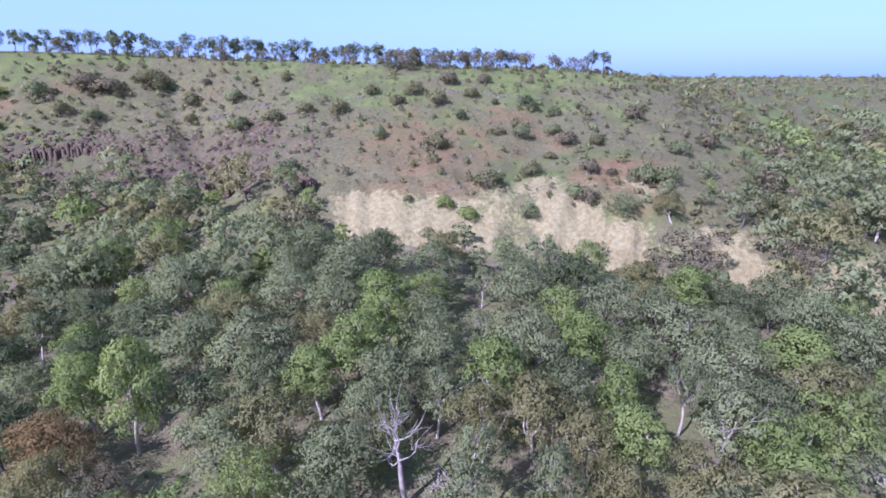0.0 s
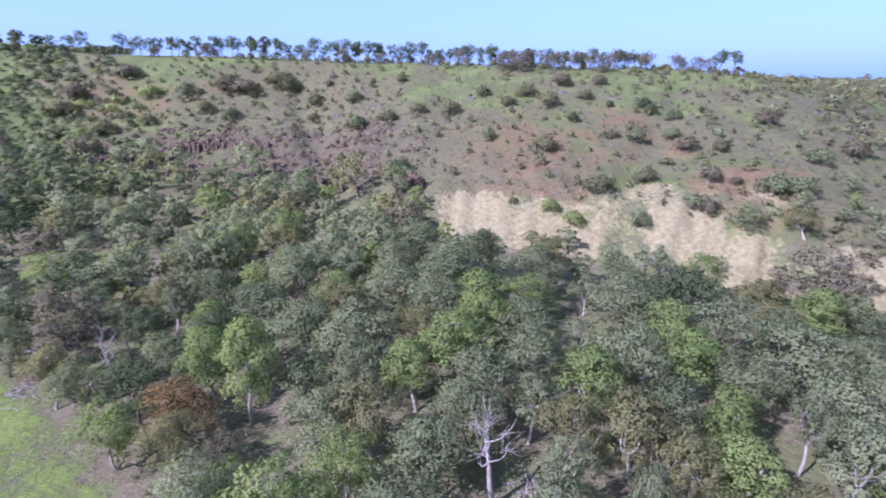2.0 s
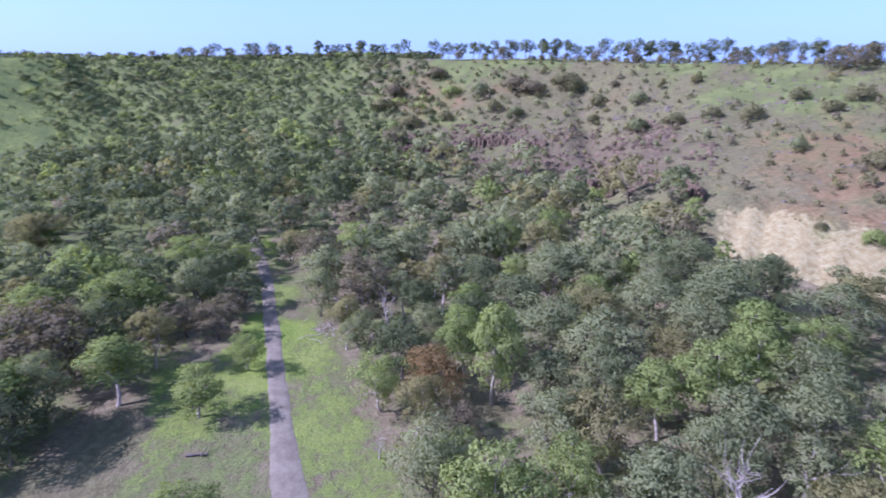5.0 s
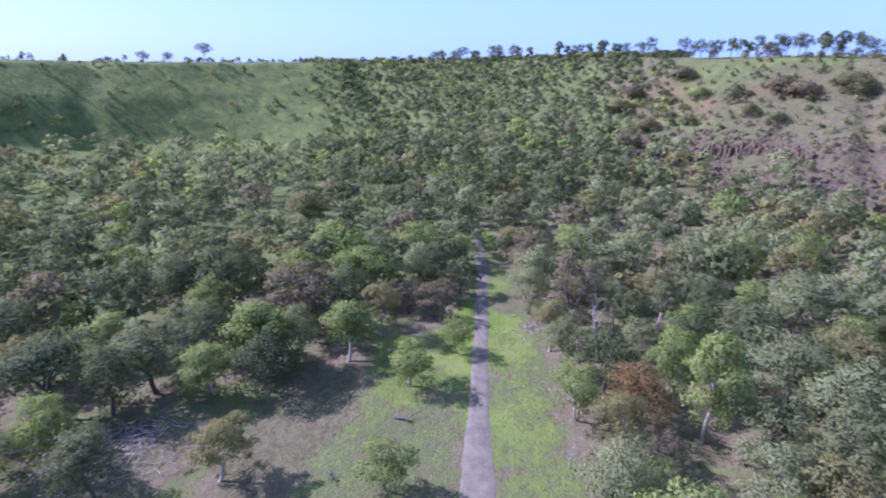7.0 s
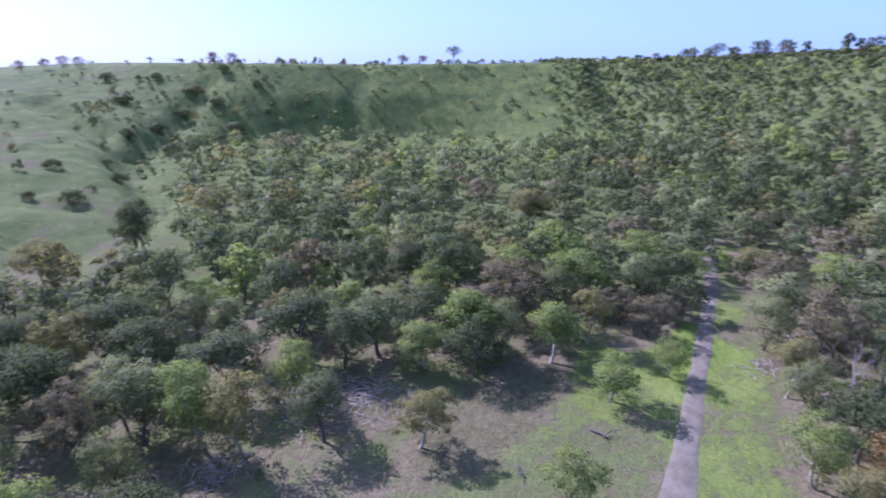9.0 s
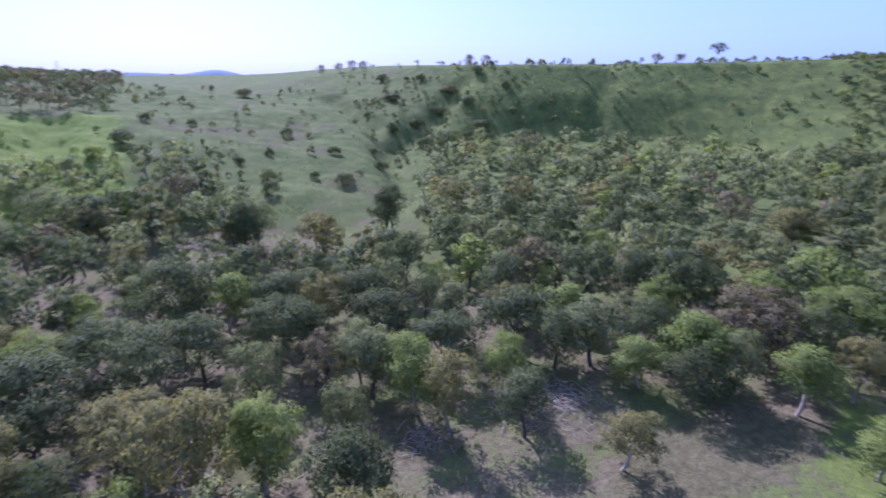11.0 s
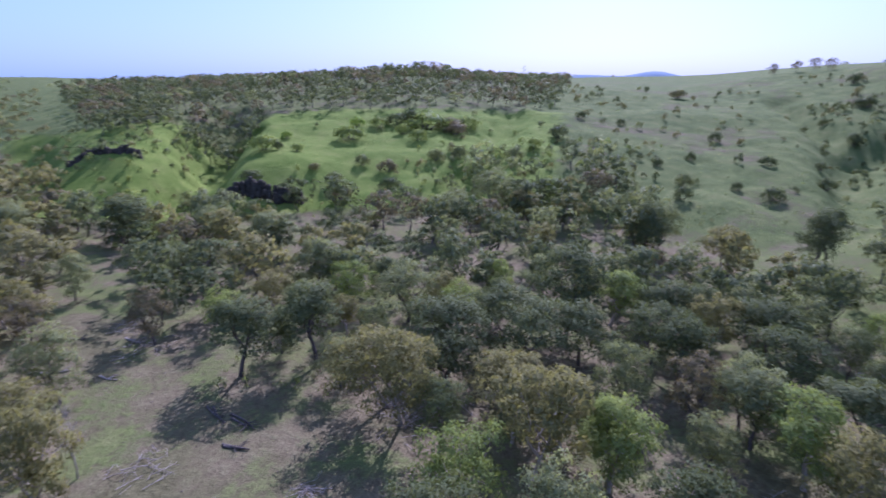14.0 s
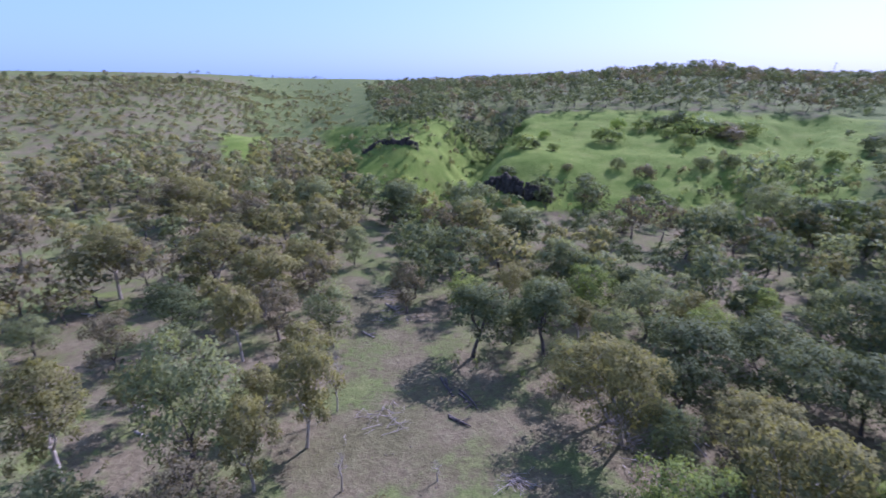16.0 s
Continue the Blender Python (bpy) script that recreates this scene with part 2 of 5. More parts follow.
def land(x, y):
    """Bearing, distance, rank (0 at the middle, 1 toe, 2 lower face, 3 upper face, 4 rim, 5 behind) and height."""
    x, y = np.asarray(x, float), np.asarray(y, float)
    az, r = np.degrees(np.arctan2(-x, y)) % 360, np.hypot(x, y)
    f = az / AZ_STEP
    i = np.floor(f).astype(int) % len(AZ_TABLE)
    w = f - np.floor(f)
    node = TABLE[:, i] * (1 - w) + TABLE[:, (i + 1) % len(AZ_TABLE)] * w
    rs = [np.zeros_like(r), node[0], node[2], node[4], node[6], node[8], np.full_like(r, 5200.0)]
    zs = [np.zeros_like(r), node[1], node[3], node[5], node[7], node[9], node[9] + 6]
    rank, z = np.full_like(r, 6.0), zs[6].copy()
    for k in range(5, -1, -1):
        t = (r - rs[k]) / np.maximum(rs[k + 1] - rs[k], 1e-3)
        inside = r < rs[k + 1]
        ease = t**2.2 if k == 0 else t
        rank = np.where(inside, k + t, rank)
        z = np.where(inside, zs[k] + (zs[k + 1] - zs[k]) * ease, z)
    slope = step(0.9, 1.4, rank) * (1 - step(3.9, 4.4, rank))
    z = z + (fbm(x / 60, y / 60, 3) - 0.5) * (0.8 + 5.0 * slope * (1 - 0.6 * near(az, 74, 110))) + (fbm(x / 9, y / 9, 7, 3) - 0.5) * (0.35 + 1.5 * slope)
    clay = step(1.0, 1.25, rank) * (1 - step(1.8, 2.4, rank)) * (((az + 180) % 360 - 180 > -48) & ((az + 180) % 360 - 180 < 13))
    z = z + clay * (3.6 * (np.abs(fbm(az / 1.6, r / 50, 15, 3) - 0.5) * -2 + 0.25) + 1.6 * (fbm(az / 0.7, r / 8, 17, 3) - 0.5))
    for gx, gy, hx, hy, deep, wide in GULLIES:
        t = np.clip(((x - gx) * (hx - gx) + (y - gy) * (hy - gy)) / ((hx - gx) ** 2 + (hy - gy) ** 2), 0, 1)
        d = np.hypot(x - gx - t * (hx - gx), y - gy - t * (hy - gy)) + (fbm(x / 12, y / 12, 13, 3) - 0.5) * 8
        z = z - deep * (0.35 + 0.65 * np.sin(np.pi * np.clip(0.15 + 0.75 * t, 0, 1))) * (1 - step(0.0, wide, d))
    for bx, by, high, wide in KNOLLS:
        z = z + high * np.exp(-((x - bx) ** 2 + (y - by) ** 2) / wide**2)
    far = step(700, 2000, r)
    z = z + far * (fbm(x / 700, y / 700, 21, 3) - 0.5) * 14
    return az, r, rank, z


def height(x, y):
    return float(land(np.array([x]), np.array([y]))[3][0])


def near(az, a, b, soft=4.0):
    """1 where the bearing lies between a and b."""
    d = (np.asarray(az) - a + 180) % 360 - 180
    e = (np.asarray(az) - b + 180) % 360 - 180
    return step(-soft, soft, d) * (1 - step(-soft, soft, e))


# The track runs straight from under the camera to the trees at the foot of the bowl.
ROAD_AZ = 59.0
ROAD_WAY = np.array([-math.sin(radians(ROAD_AZ)), math.cos(radians(ROAD_AZ))])
ROAD_SIDE = np.array([ROAD_WAY[1], -ROAD_WAY[0]])


def road_place(x, y):
    along = x * ROAD_WAY[0] + y * ROAD_WAY[1]
    across = x * ROAD_SIDE[0] + y * ROAD_SIDE[1]
    return along, across


def blob(x, y, cx, cy, a, b, turn=0.0):
    """1 in the middle of an ellipse, 0 past its edge."""
    c, s = math.cos(radians(turn)), math.sin(radians(turn))
    u, v = (x - cx) * c + (y - cy) * s, -(x - cx) * s + (y - cy) * c
    return 1 - step(0.75, 1.15, np.hypot(u / a, v / b) + 0.35 * (fbm(x / 8, y / 8, 31, 3) - 0.5))


def verge(x, y):
    along, across = road_place(x, y)
    wide_r = np.interp(along, [20, 55, 62, 75, 95, 115, 140, 160], [14, 12.5, 13, 12, 9, 7, 5, 2])
    wide_l = np.interp(along, [20, 45, 58, 67, 86, 92, 110, 160], [31, 31, 28, 24, 19, 7, 3, 2])
    return (1 - step(0.85, 1.1, np.where(across > 0, across / wide_r, -across / wide_l) + 0.25 * (fbm(x / 6, y / 6, 35, 3) - 0.5))) * step(10, 25, along) * (1 - step(150, 165, along))


CLEARINGS = [  # x, y, half length, half width, turn: open ground among the trees
    (2, -58, 22, 22, 0), (9, -84, 11, 15, 0), (20, -118, 10, 30, 8), (20, -150, 9, 20, 0),
    (92, -112, 36, 18, 50), (125, -150, 42, 24, 50), (64, -90, 14, 11, 45),
    (-45, 84, 5.5, 3.0, 20), (-63, 77, 8, 5, 40), (-38, 54, 5, 3, 30),
    (-70, -12, 15, 9, 60), (-58, -29, 11, 8, 60), (-44, -46, 8, 6, 60),
    (-150, -92, 26, 9, 60), (-64, 11, 20, 12, 20),
]


def open_ground(x, y):
    o = verge(x, y)
    for c in CLEARINGS:
        o = np.maximum(o, blob(x, y, *c))
    return o


def mesh_from(name, verts, tris, mats=(), index=None, smooth=False, normals=None, tone=None):
    me = bpy.data.meshes.new(name)
    verts, tris = np.asarray(verts, np.float32), np.asarray(tris, np.int32)
    me.vertices.add(len(verts))
    me.vertices.foreach_set("co", verts.ravel())
    me.loops.add(tris.size)
    me.loops.foreach_set("vertex_index", tris.ravel())
    me.polygons.add(len(tris))
    me.polygons.foreach_set("loop_start", np.arange(len(tris), dtype=np.int32) * tris.shape[1])
    if smooth:
        me.polygons.foreach_set("use_smooth", np.ones(len(tris), bool))
    for m in mats:
        me.materials.append(m)
    if index is not None:
        me.polygons.foreach_set("material_index", np.asarray(index, np.int32))
    me.update(calc_edges=True)
    if normals is not None:
        me.polygons.foreach_set("use_smooth", np.ones(len(tris), bool))
        me.normals_split_custom_set_from_vertices(np.asarray(normals, np.float32))
    if tone is not None:
        at = me.attributes.new("tone", "FLOAT", "POINT")
        at.data.foreach_set("value", np.asarray(tone, np.float32))
    return me


def ground():
    """One sheet from the middle of the valley to the horizon."""
    n_az = 560
    rr = np.concatenate([[0.0], np.arange(6, 60, 3.0), np.arange(60, 300, 1.7), np.geomspace(301, 700, 80), np.geomspace(712, 4800, 34)])
    a = np.radians(np.arange(n_az) * 360 / n_az)
    R, A = np.meshgrid(rr[1:], a, indexing="ij")
    x, y = (-np.sin(A) * R).ravel(), (np.cos(A) * R).ravel()
    x, y = np.concatenate([[0], x]), np.concatenate([[0], y])
    az, r, rank, z = land(x, y)
    along, across = road_place(x, y)
    m = len(rr) - 1
    i, j = np.meshgrid(np.arange(m - 1), np.arange(n_az), indexing="ij")
    p = lambda i, j: 1 + i * n_az + j % n_az  # noqa: E731
    quad = np.stack([p(i, j), p(i + 1, j), p(i + 1, j + 1), p(i, j + 1)], -1).reshape(-1, 4)
    tris = np.concatenate([quad[:, [0, 2, 1]], quad[:, [0, 3, 2]]])
    fan = np.stack([np.zeros(n_az, int), p(0, np.arange(n_az)), p(0, np.arange(n_az) + 1)], -1)[:, [0, 2, 1]]
    tris = np.concatenate([tris, fan])[:, ::-1]
    me = mesh_from("ground", np.stack([x, y, z], -1), tris, [GROUND], smooth=True)

    big = fbm(x / 35, y / 35, 41)
    slope = step(0.95, 1.25, rank)
    hill_a, bowl, green_c, side_d, spur, scrub = near(az, -50, 47, 6), near(az, 47, 70, 6), near(az, 70, 114), near(az, 112, 143), near(az, 142, 193), near(az, 193, 300)
    openness = open_ground(x, y)
    creek_head = near(az, 186, 199, 2)
    bare = np.maximum.reduce([blob(x, y, -66, 11, 20, 6.5, 138), blob(x, y, -70, -12, 10, 7, 60), blob(x, y, -56, -27, 7, 6, 60), blob(x, y, 11, -59, 12, 8, 20), blob(x, y, 22, -106, 7, 16, 8), blob(x, y, -50, 74, 8, 3, 20), blob(x, y, -39, 55, 6, 4, 30), blob(x, y, -26, -60, 9, 7, 0)])
    floor = 1 - slope
    cover = {}
    cover["dry"] = np.clip(floor * (0.25 + 0.3 * openness) + slope * (hill_a * 0.75 + scrub * 0.45 + side_d * 0.6 + bowl * 0.35), 0, 1)
    lush_floor = verge(x, y) * (0.20 + 0.27 * step(-7, -4, across) * step(-0.2, 0.2, fbm(x / 12, y / 12, 37) - 0.35)) * (1 - 0.8 * blob(x, y, -66, 11, 20, 7.5, 138)) + 0.35 * step(0.55, 0.7, big)
    cover["green"] = np.clip(floor * (0.44 + 0.22 * step(95, 140, r) * near(az, 60, 122, 6) * (1 - openness) + 0.10 * openness - 0.2 * openness * near(az, 140, 228) * step(0.45, 0.55, fbm(x / 14, y / 14, 39))) + slope * (hill_a * 0.32 + hill_a * 0.3 * step(0.35, 0.6, big) 
                             + bowl * 0.72 + green_c * 1.0 + side_d * (0.5 + 0.5 * step(0.3, 0.55, big)) + scrub * 0.48 + spur * 0.6 + creek_head * step(2.6, 3.0, rank) * 0.8), 0, 1)
    plateau = step(3.0, 3.25, rank)
    beyond = step(4.3, 4.9, rank)
    cover["dry"] = cover["dry"] * (1 - beyond) + beyond * 0.55
    cover["green"] = cover["green"] * (1 - beyond) + beyond * (0.35 + 0.4 * side_d + 0.4 * creek_head + 0.3 * step(0.4, 0.6, fbm(x / 150, y / 150, 49)))
    cover["lush"] = np.clip(floor * lush_floor + slope * (spur * 0.95 * (1 - plateau) + near(az, 198, 203, 1.5) * step(1.6, 2.0, rank) * (1 - step(2.8, 3.1, rank)) * 0.9) + green_c * slope * 0.38, 0, 1)
    cover["red"] = np.clip(slope * near(az, -34, 11, 14) * step(1.5, 2.0, rank) * (1 - step(2.6, 3.8, rank)) * (0.20 + 0.50 * step(0.32, 0.68, fbm(x / 24, y / 24, 45)))
                           + slope * near(az, 18, 47, 5) * step(2.0, 2.6, rank) * (1 - step(3.4, 4.0, rank)) * (0.15 + 0.34 * step(0.35, 0.65, fbm(x / 20, y / 20, 51))), 0, 1)
    lower = step(0.98, 1.1, rank) * (1 - step(1.75, 2.25, rank + 0.9 * (fbm(x / 14, y / 14, 47) - 0.5)))
    cover["clay"] = np.clip(lower * near(az, -48, 12, 2) * (0.46 + 0.42 * step(0.38, 0.62, fbm(az / 6, r / 30, 43)) + 0.40 * step(0.42, 0.6, fbm(x / 9, y / 9, 44))), 0, 1)
    cover["rock"] = np.clip(near(az, 14, 46, 3) * step(1.6, 1.9, rank) * (1 - step(2.7, 3.1, rank)) * 0.5, 0, 1)
    for name in ("green", "lush"):
        cover[name] = cover[name] * (1 - 0.85 * bare)
    cover["dry"] = np.clip(cover["dry"] * (1 - 0.4 * bare) + 0.3 * bare, 0, 1)
    for name, v in cover.items():
        at = me.attributes.new(name, "FLOAT", "POINT")
        at.data.foreach_set("value", v.astype(np.float32))
    return tagged(new("ground", me), "grassy valley floor and slopes of red soil, clay and basalt", "ground", kind="structure")


ground()


def road():
    along = np.arange(8.0, 164.0, 0.8)
    across = np.array([-1.0, -0.8, -0.35, 0.0, 0.35, 0.8, 1.0])
    rise = np.array([-0.12, 0.02, 0.01, 0.06, 0.01, 0.02, -0.12])
    half = np.interp(along, [8, 55, 66, 164], [2.3, 2.1, 1.55, 1.35])
    verts = []
    for s, h in zip(along, half):
        wob = (fbm(np.array([s / 7]), np.array([0.5]), 51)[0] - 0.5) * 0.5
        bend = 2.5 * float(step(120, 164, s))
        edge = fbm(np.array([s / 2.2, s / 2.2 + 40]), np.array([0.5, 7.5]), 53, 3) - 0.5
        ragged = np.array([edge[0], edge[0] * 0.6, 0, 0, 0, edge[1] * 0.6, edge[1]]) * 0.7
        for k, u in enumerate(across):
            q = ROAD_WAY * s + ROAD_SIDE * (u * h + wob - bend + ragged[k])
            verts.append((*q, 0))
    v = np.array(verts)
    z = land(v[:, 0], v[:, 1])[3].reshape(len(along), -1)
    z[:] = z.max(axis=1, keepdims=True)
    v[:, 2] = (z + rise + 0.05).ravel()
    n = len(across)
    i, j = np.meshgrid(np.arange(len(along) - 1), np.arange(n - 1), indexing="ij")
    a = (i * n + j).ravel()
    quads = np.stack([a, a + 1, a + n + 1, a + n], -1)
    me = mesh_from("road", v, quads[:, ::1], [GRAVEL], smooth=True)
    tagged(new("road", me), "straight grey gravel vehicle track through the grass", "track", kind="structure")


road()

# ======================= trees =======================


def tube(points, radii, sides=5):
    """A tapering branch along points."""
    points = np.asarray(points, float)
    n = len(points)
    way = np.gradient(points, axis=0)
    way /= np.linalg.norm(way, axis=1, keepdims=True) + 1e-9
    ref = np.array([1.0, 0.13, 0.07])
    a = np.cross(way, ref)
    a /= np.linalg.norm(a, axis=1, keepdims=True) + 1e-9
    b = np.cross(way, a)
    t = np.arange(sides) * 2 * np.pi / sides
    ring = a[:, None] * np.cos(t)[:, None] + b[:, None] * np.sin(t)[:, None]
    v = (points[:, None] + ring * np.asarray(radii)[:, None, None]).reshape(-1, 3)
    i, j = np.meshgrid(np.arange(n - 1), np.arange(sides), indexing="ij")
    p, q = (i * sides + j).ravel(), (i * sides + (j + 1) % sides).ravel()
    return v, np.concatenate([np.stack([p, q, q + sides], -1), np.stack([p, q + sides, p + sides], -1)])


def join(pieces):
    vs, ts, off = [], [], 0
    for v, t in pieces:
        vs.append(v)
        ts.append(t + off)
        off += len(v)
    return np.concatenate(vs), np.concatenate(ts)


def branch(rng, a, b, ra, rb, n=6, bow=0.12, sag=0.0):
    a, b = np.asarray(a, float), np.asarray(b, float)
    t = np.linspace(0, 1, n)[:, None]
    side = rng.normal(size=3) * np.linalg.norm(b - a) * bow
    pts = a + (b - a) * t + side * np.sin(t * np.pi) + np.array([0, 0, sag]) * np.sin(t * np.pi)
    return pts, ra + (rb - ra) * t[:, 0] ** 0.8


def unit(v):
    return v / (np.linalg.norm(v, axis=-1, keepdims=True) + 1e-9)


def leaves(rng, centres, radii, count, size, drop=0.25, flat=0.8, lobes=None):
    """Clumps of loose sprays of leaves, lit as part of their lobe of the crown. Gives vertices, triangles, normals and tones."""
    middle = centres.mean(0) * np.array([1, 1, 0.8])
    lobes = np.tile(middle, (len(centres), 1)) if lobes is None else lobes
    w = radii**2
    pick = rng.choice(len(centres), count, p=w / w.sum())
    d = rng.normal(size=(count, 3))
    d += 0.55 * unit(centres - lobes)[pick] * np.linalg.norm(d, axis=1, keepdims=True)
    d[:, 2] += 0.25
    d = unit(d)
    rad = radii[pick] * (0.3 + 0.95 * rng.uniform(size=count) ** 0.6) + 0.12 * rng.normal(size=count)
    c = centres[pick] + d * rad[:, None] * np.array([1, 1, flat])
    nrm = unit(d + rng.normal(size=(count, 3)) * 0.5)
    u = rng.normal(size=(count, 3)) * 0.6 - np.array([0, 0, 1.0])
    u = unit(u - nrm * (u * nrm).sum(1, keepdims=True))
    v = np.cross(nrm, u)
    s = size * rng.uniform(0.55, 1.35, count)[:, None]
    p0 = c + u * s * 0.78
    p1 = c - u * s * 0.45 + v * s * 0.34
    p2 = c - u * s * 0.45 - v * s * 0.34
    p0[:, 2] -= drop * s[:, 0]
    verts = np.stack([p0, p1, p2], 1).reshape(-1, 3)
    out = unit(0.3 * d + 0.55 * unit(c - lobes[pick]) + 0.45 * unit(c - middle) + 0.5 * nrm)
    tones = rng.uniform(0.05, 0.3, len(centres))
    return verts, np.arange(count * 3).reshape(-1, 3), np.repeat(out, 3, 0), np.repeat(tones[pick] + rng.uniform(-0.06, 0.06, count), 3)


def tree_shape(seed, tall=12.0, wide=8.0, lobes=7, per=8, count=4800, size=0.28, clear=0.32, forks=2, bare=0, sides=5, lean=0.04, open_=1.0, limbs=3, flat=0.8):
    """Trunk and crown of one tree that stands at the origin: limbs that each carry a rounded lobe of foliage clumps."""
    rng = np.random.default_rng(seed)
    wood = []
    top = np.array([rng.normal() * lean * tall, rng.normal() * lean * tall, tall * clear])
    base_r = 0.017 * tall
    pts, rad = branch(rng, (0, 0, -0.4), top, base_r * 1.25, base_r * 0.85, 6, 0.04)
    wood.append(tube(pts, rad, sides + 1))
    heads = []
    for k in range(forks):
        ang = rng.uniform(0, 6.28) if k == 0 else ang + 6.28 / forks + rng.normal() * 0.4
        end = top + np.array([math.cos(ang) * wide * 0.14, math.sin(ang) * wide * 0.14, tall * rng.uniform(0.18, 0.30)])
        pts, rad = branch(rng, top - (0, 0, 0.15), end, base_r * 0.72, base_r * 0.42, 5, 0.08)
        wood.append(tube(pts, rad, sides))
        heads.append((top, end))
    ga = rng.uniform(0, 6.28)
    centres, radii, hubs = [], [], []
    for k in range(lobes):
        up = 1 - k / max(lobes - 1, 1)
        lr = wide * rng.uniform(0.19, 0.27) * (1.1 if k == 0 else 1.0) * (7 / max(lobes, 5)) ** 0.33
        ang = ga + k * 2.399 + rng.normal() * 0.3
        ring = (0.06 if k == 0 else rng.uniform(0.72, 1.0)) * max(wide * 0.5 - lr * 0.85, 0.1)
        low, high = tall * clear + lr * 0.5, tall - lr * flat
        hub = np.array([top[0] + math.cos(ang) * ring, top[1] + math.sin(ang) * ring, low + (high - low) * up**0.8 * rng.uniform(0.9, 1.0)])
        a, b = min(heads, key=lambda h: np.linalg.norm(h[1][:2] - hub[:2]))
        start = a + (b - a) * rng.uniform(0.35, 1.0)
        if start[2] > hub[2] - 0.3:
            start = a + (b - a) * 0.15
        pts, rad = branch(rng, start, hub, base_r * 0.42, base_r * 0.14, 4, 0.10, -0.03 * tall)
        wood.append(tube(pts, rad, max(3, sides - 1)))
        n = max(2, int(per * rng.uniform(0.8, 1.25)))
        for j in range(n):
            z = 1 - 1.5 * (j + 0.5) / n
            th = j * 2.399 + k
            d = np.array([math.cos(th) * math.sqrt(max(0, 1 - z * z)), math.sin(th) * math.sqrt(max(0, 1 - z * z)), z]) + rng.normal(size=3) * 0.18
            cr = lr * rng.uniform(0.40, 0.66) * open_
            centres.append(hub + d * (lr - cr * 0.6) * np.array([1, 1, flat]))
            radii.append(cr)
            hubs.append(hub - (0, 0, 0.25 * lr))
            if j < limbs:
                pts, rad = branch(rng, hub + (start - hub) * 0.25, centres[-1], base_r * 0.16, base_r * 0.05, 3, 0.10)
                wood.append(tube(pts, rad, 3))
        for _ in range(bare):
            tip = hub + rng.normal(size=3) * wide * 0.17 + (0, 0, tall * 0.06)
            pts, rad = branch(rng, hub + (start - hub) * rng.uniform(0, 0.5), tip, base_r * 0.15, base_r * 0.04, 4, 0.12)
            wood.append(tube(pts, rad, 3))
    trunk = join(wood)
    crown = leaves(rng, np.array(centres), np.array(radii), count, size, flat=0.9, lobes=np.array(hubs)) if count else None
    return trunk, crown


def thing_tree(name, shape, bark, leaf, label, category="tree", group=""):
    """A tree of trunk and crown, kept under the ground as a pattern until it is copied."""
    root = tagged(new(name), label, category, group)
    (tv, tt), crown = shape
    part = new("trunk", mesh_from("trunk", tv, tt, [BARK[bark]], smooth=True))
    part.parent = root
    if crown:
        part = new("crown", mesh_from("crown", crown[0], crown[1], [LEAF[leaf]], normals=crown[2], tone=crown[3]))
        part.parent = root
    return root


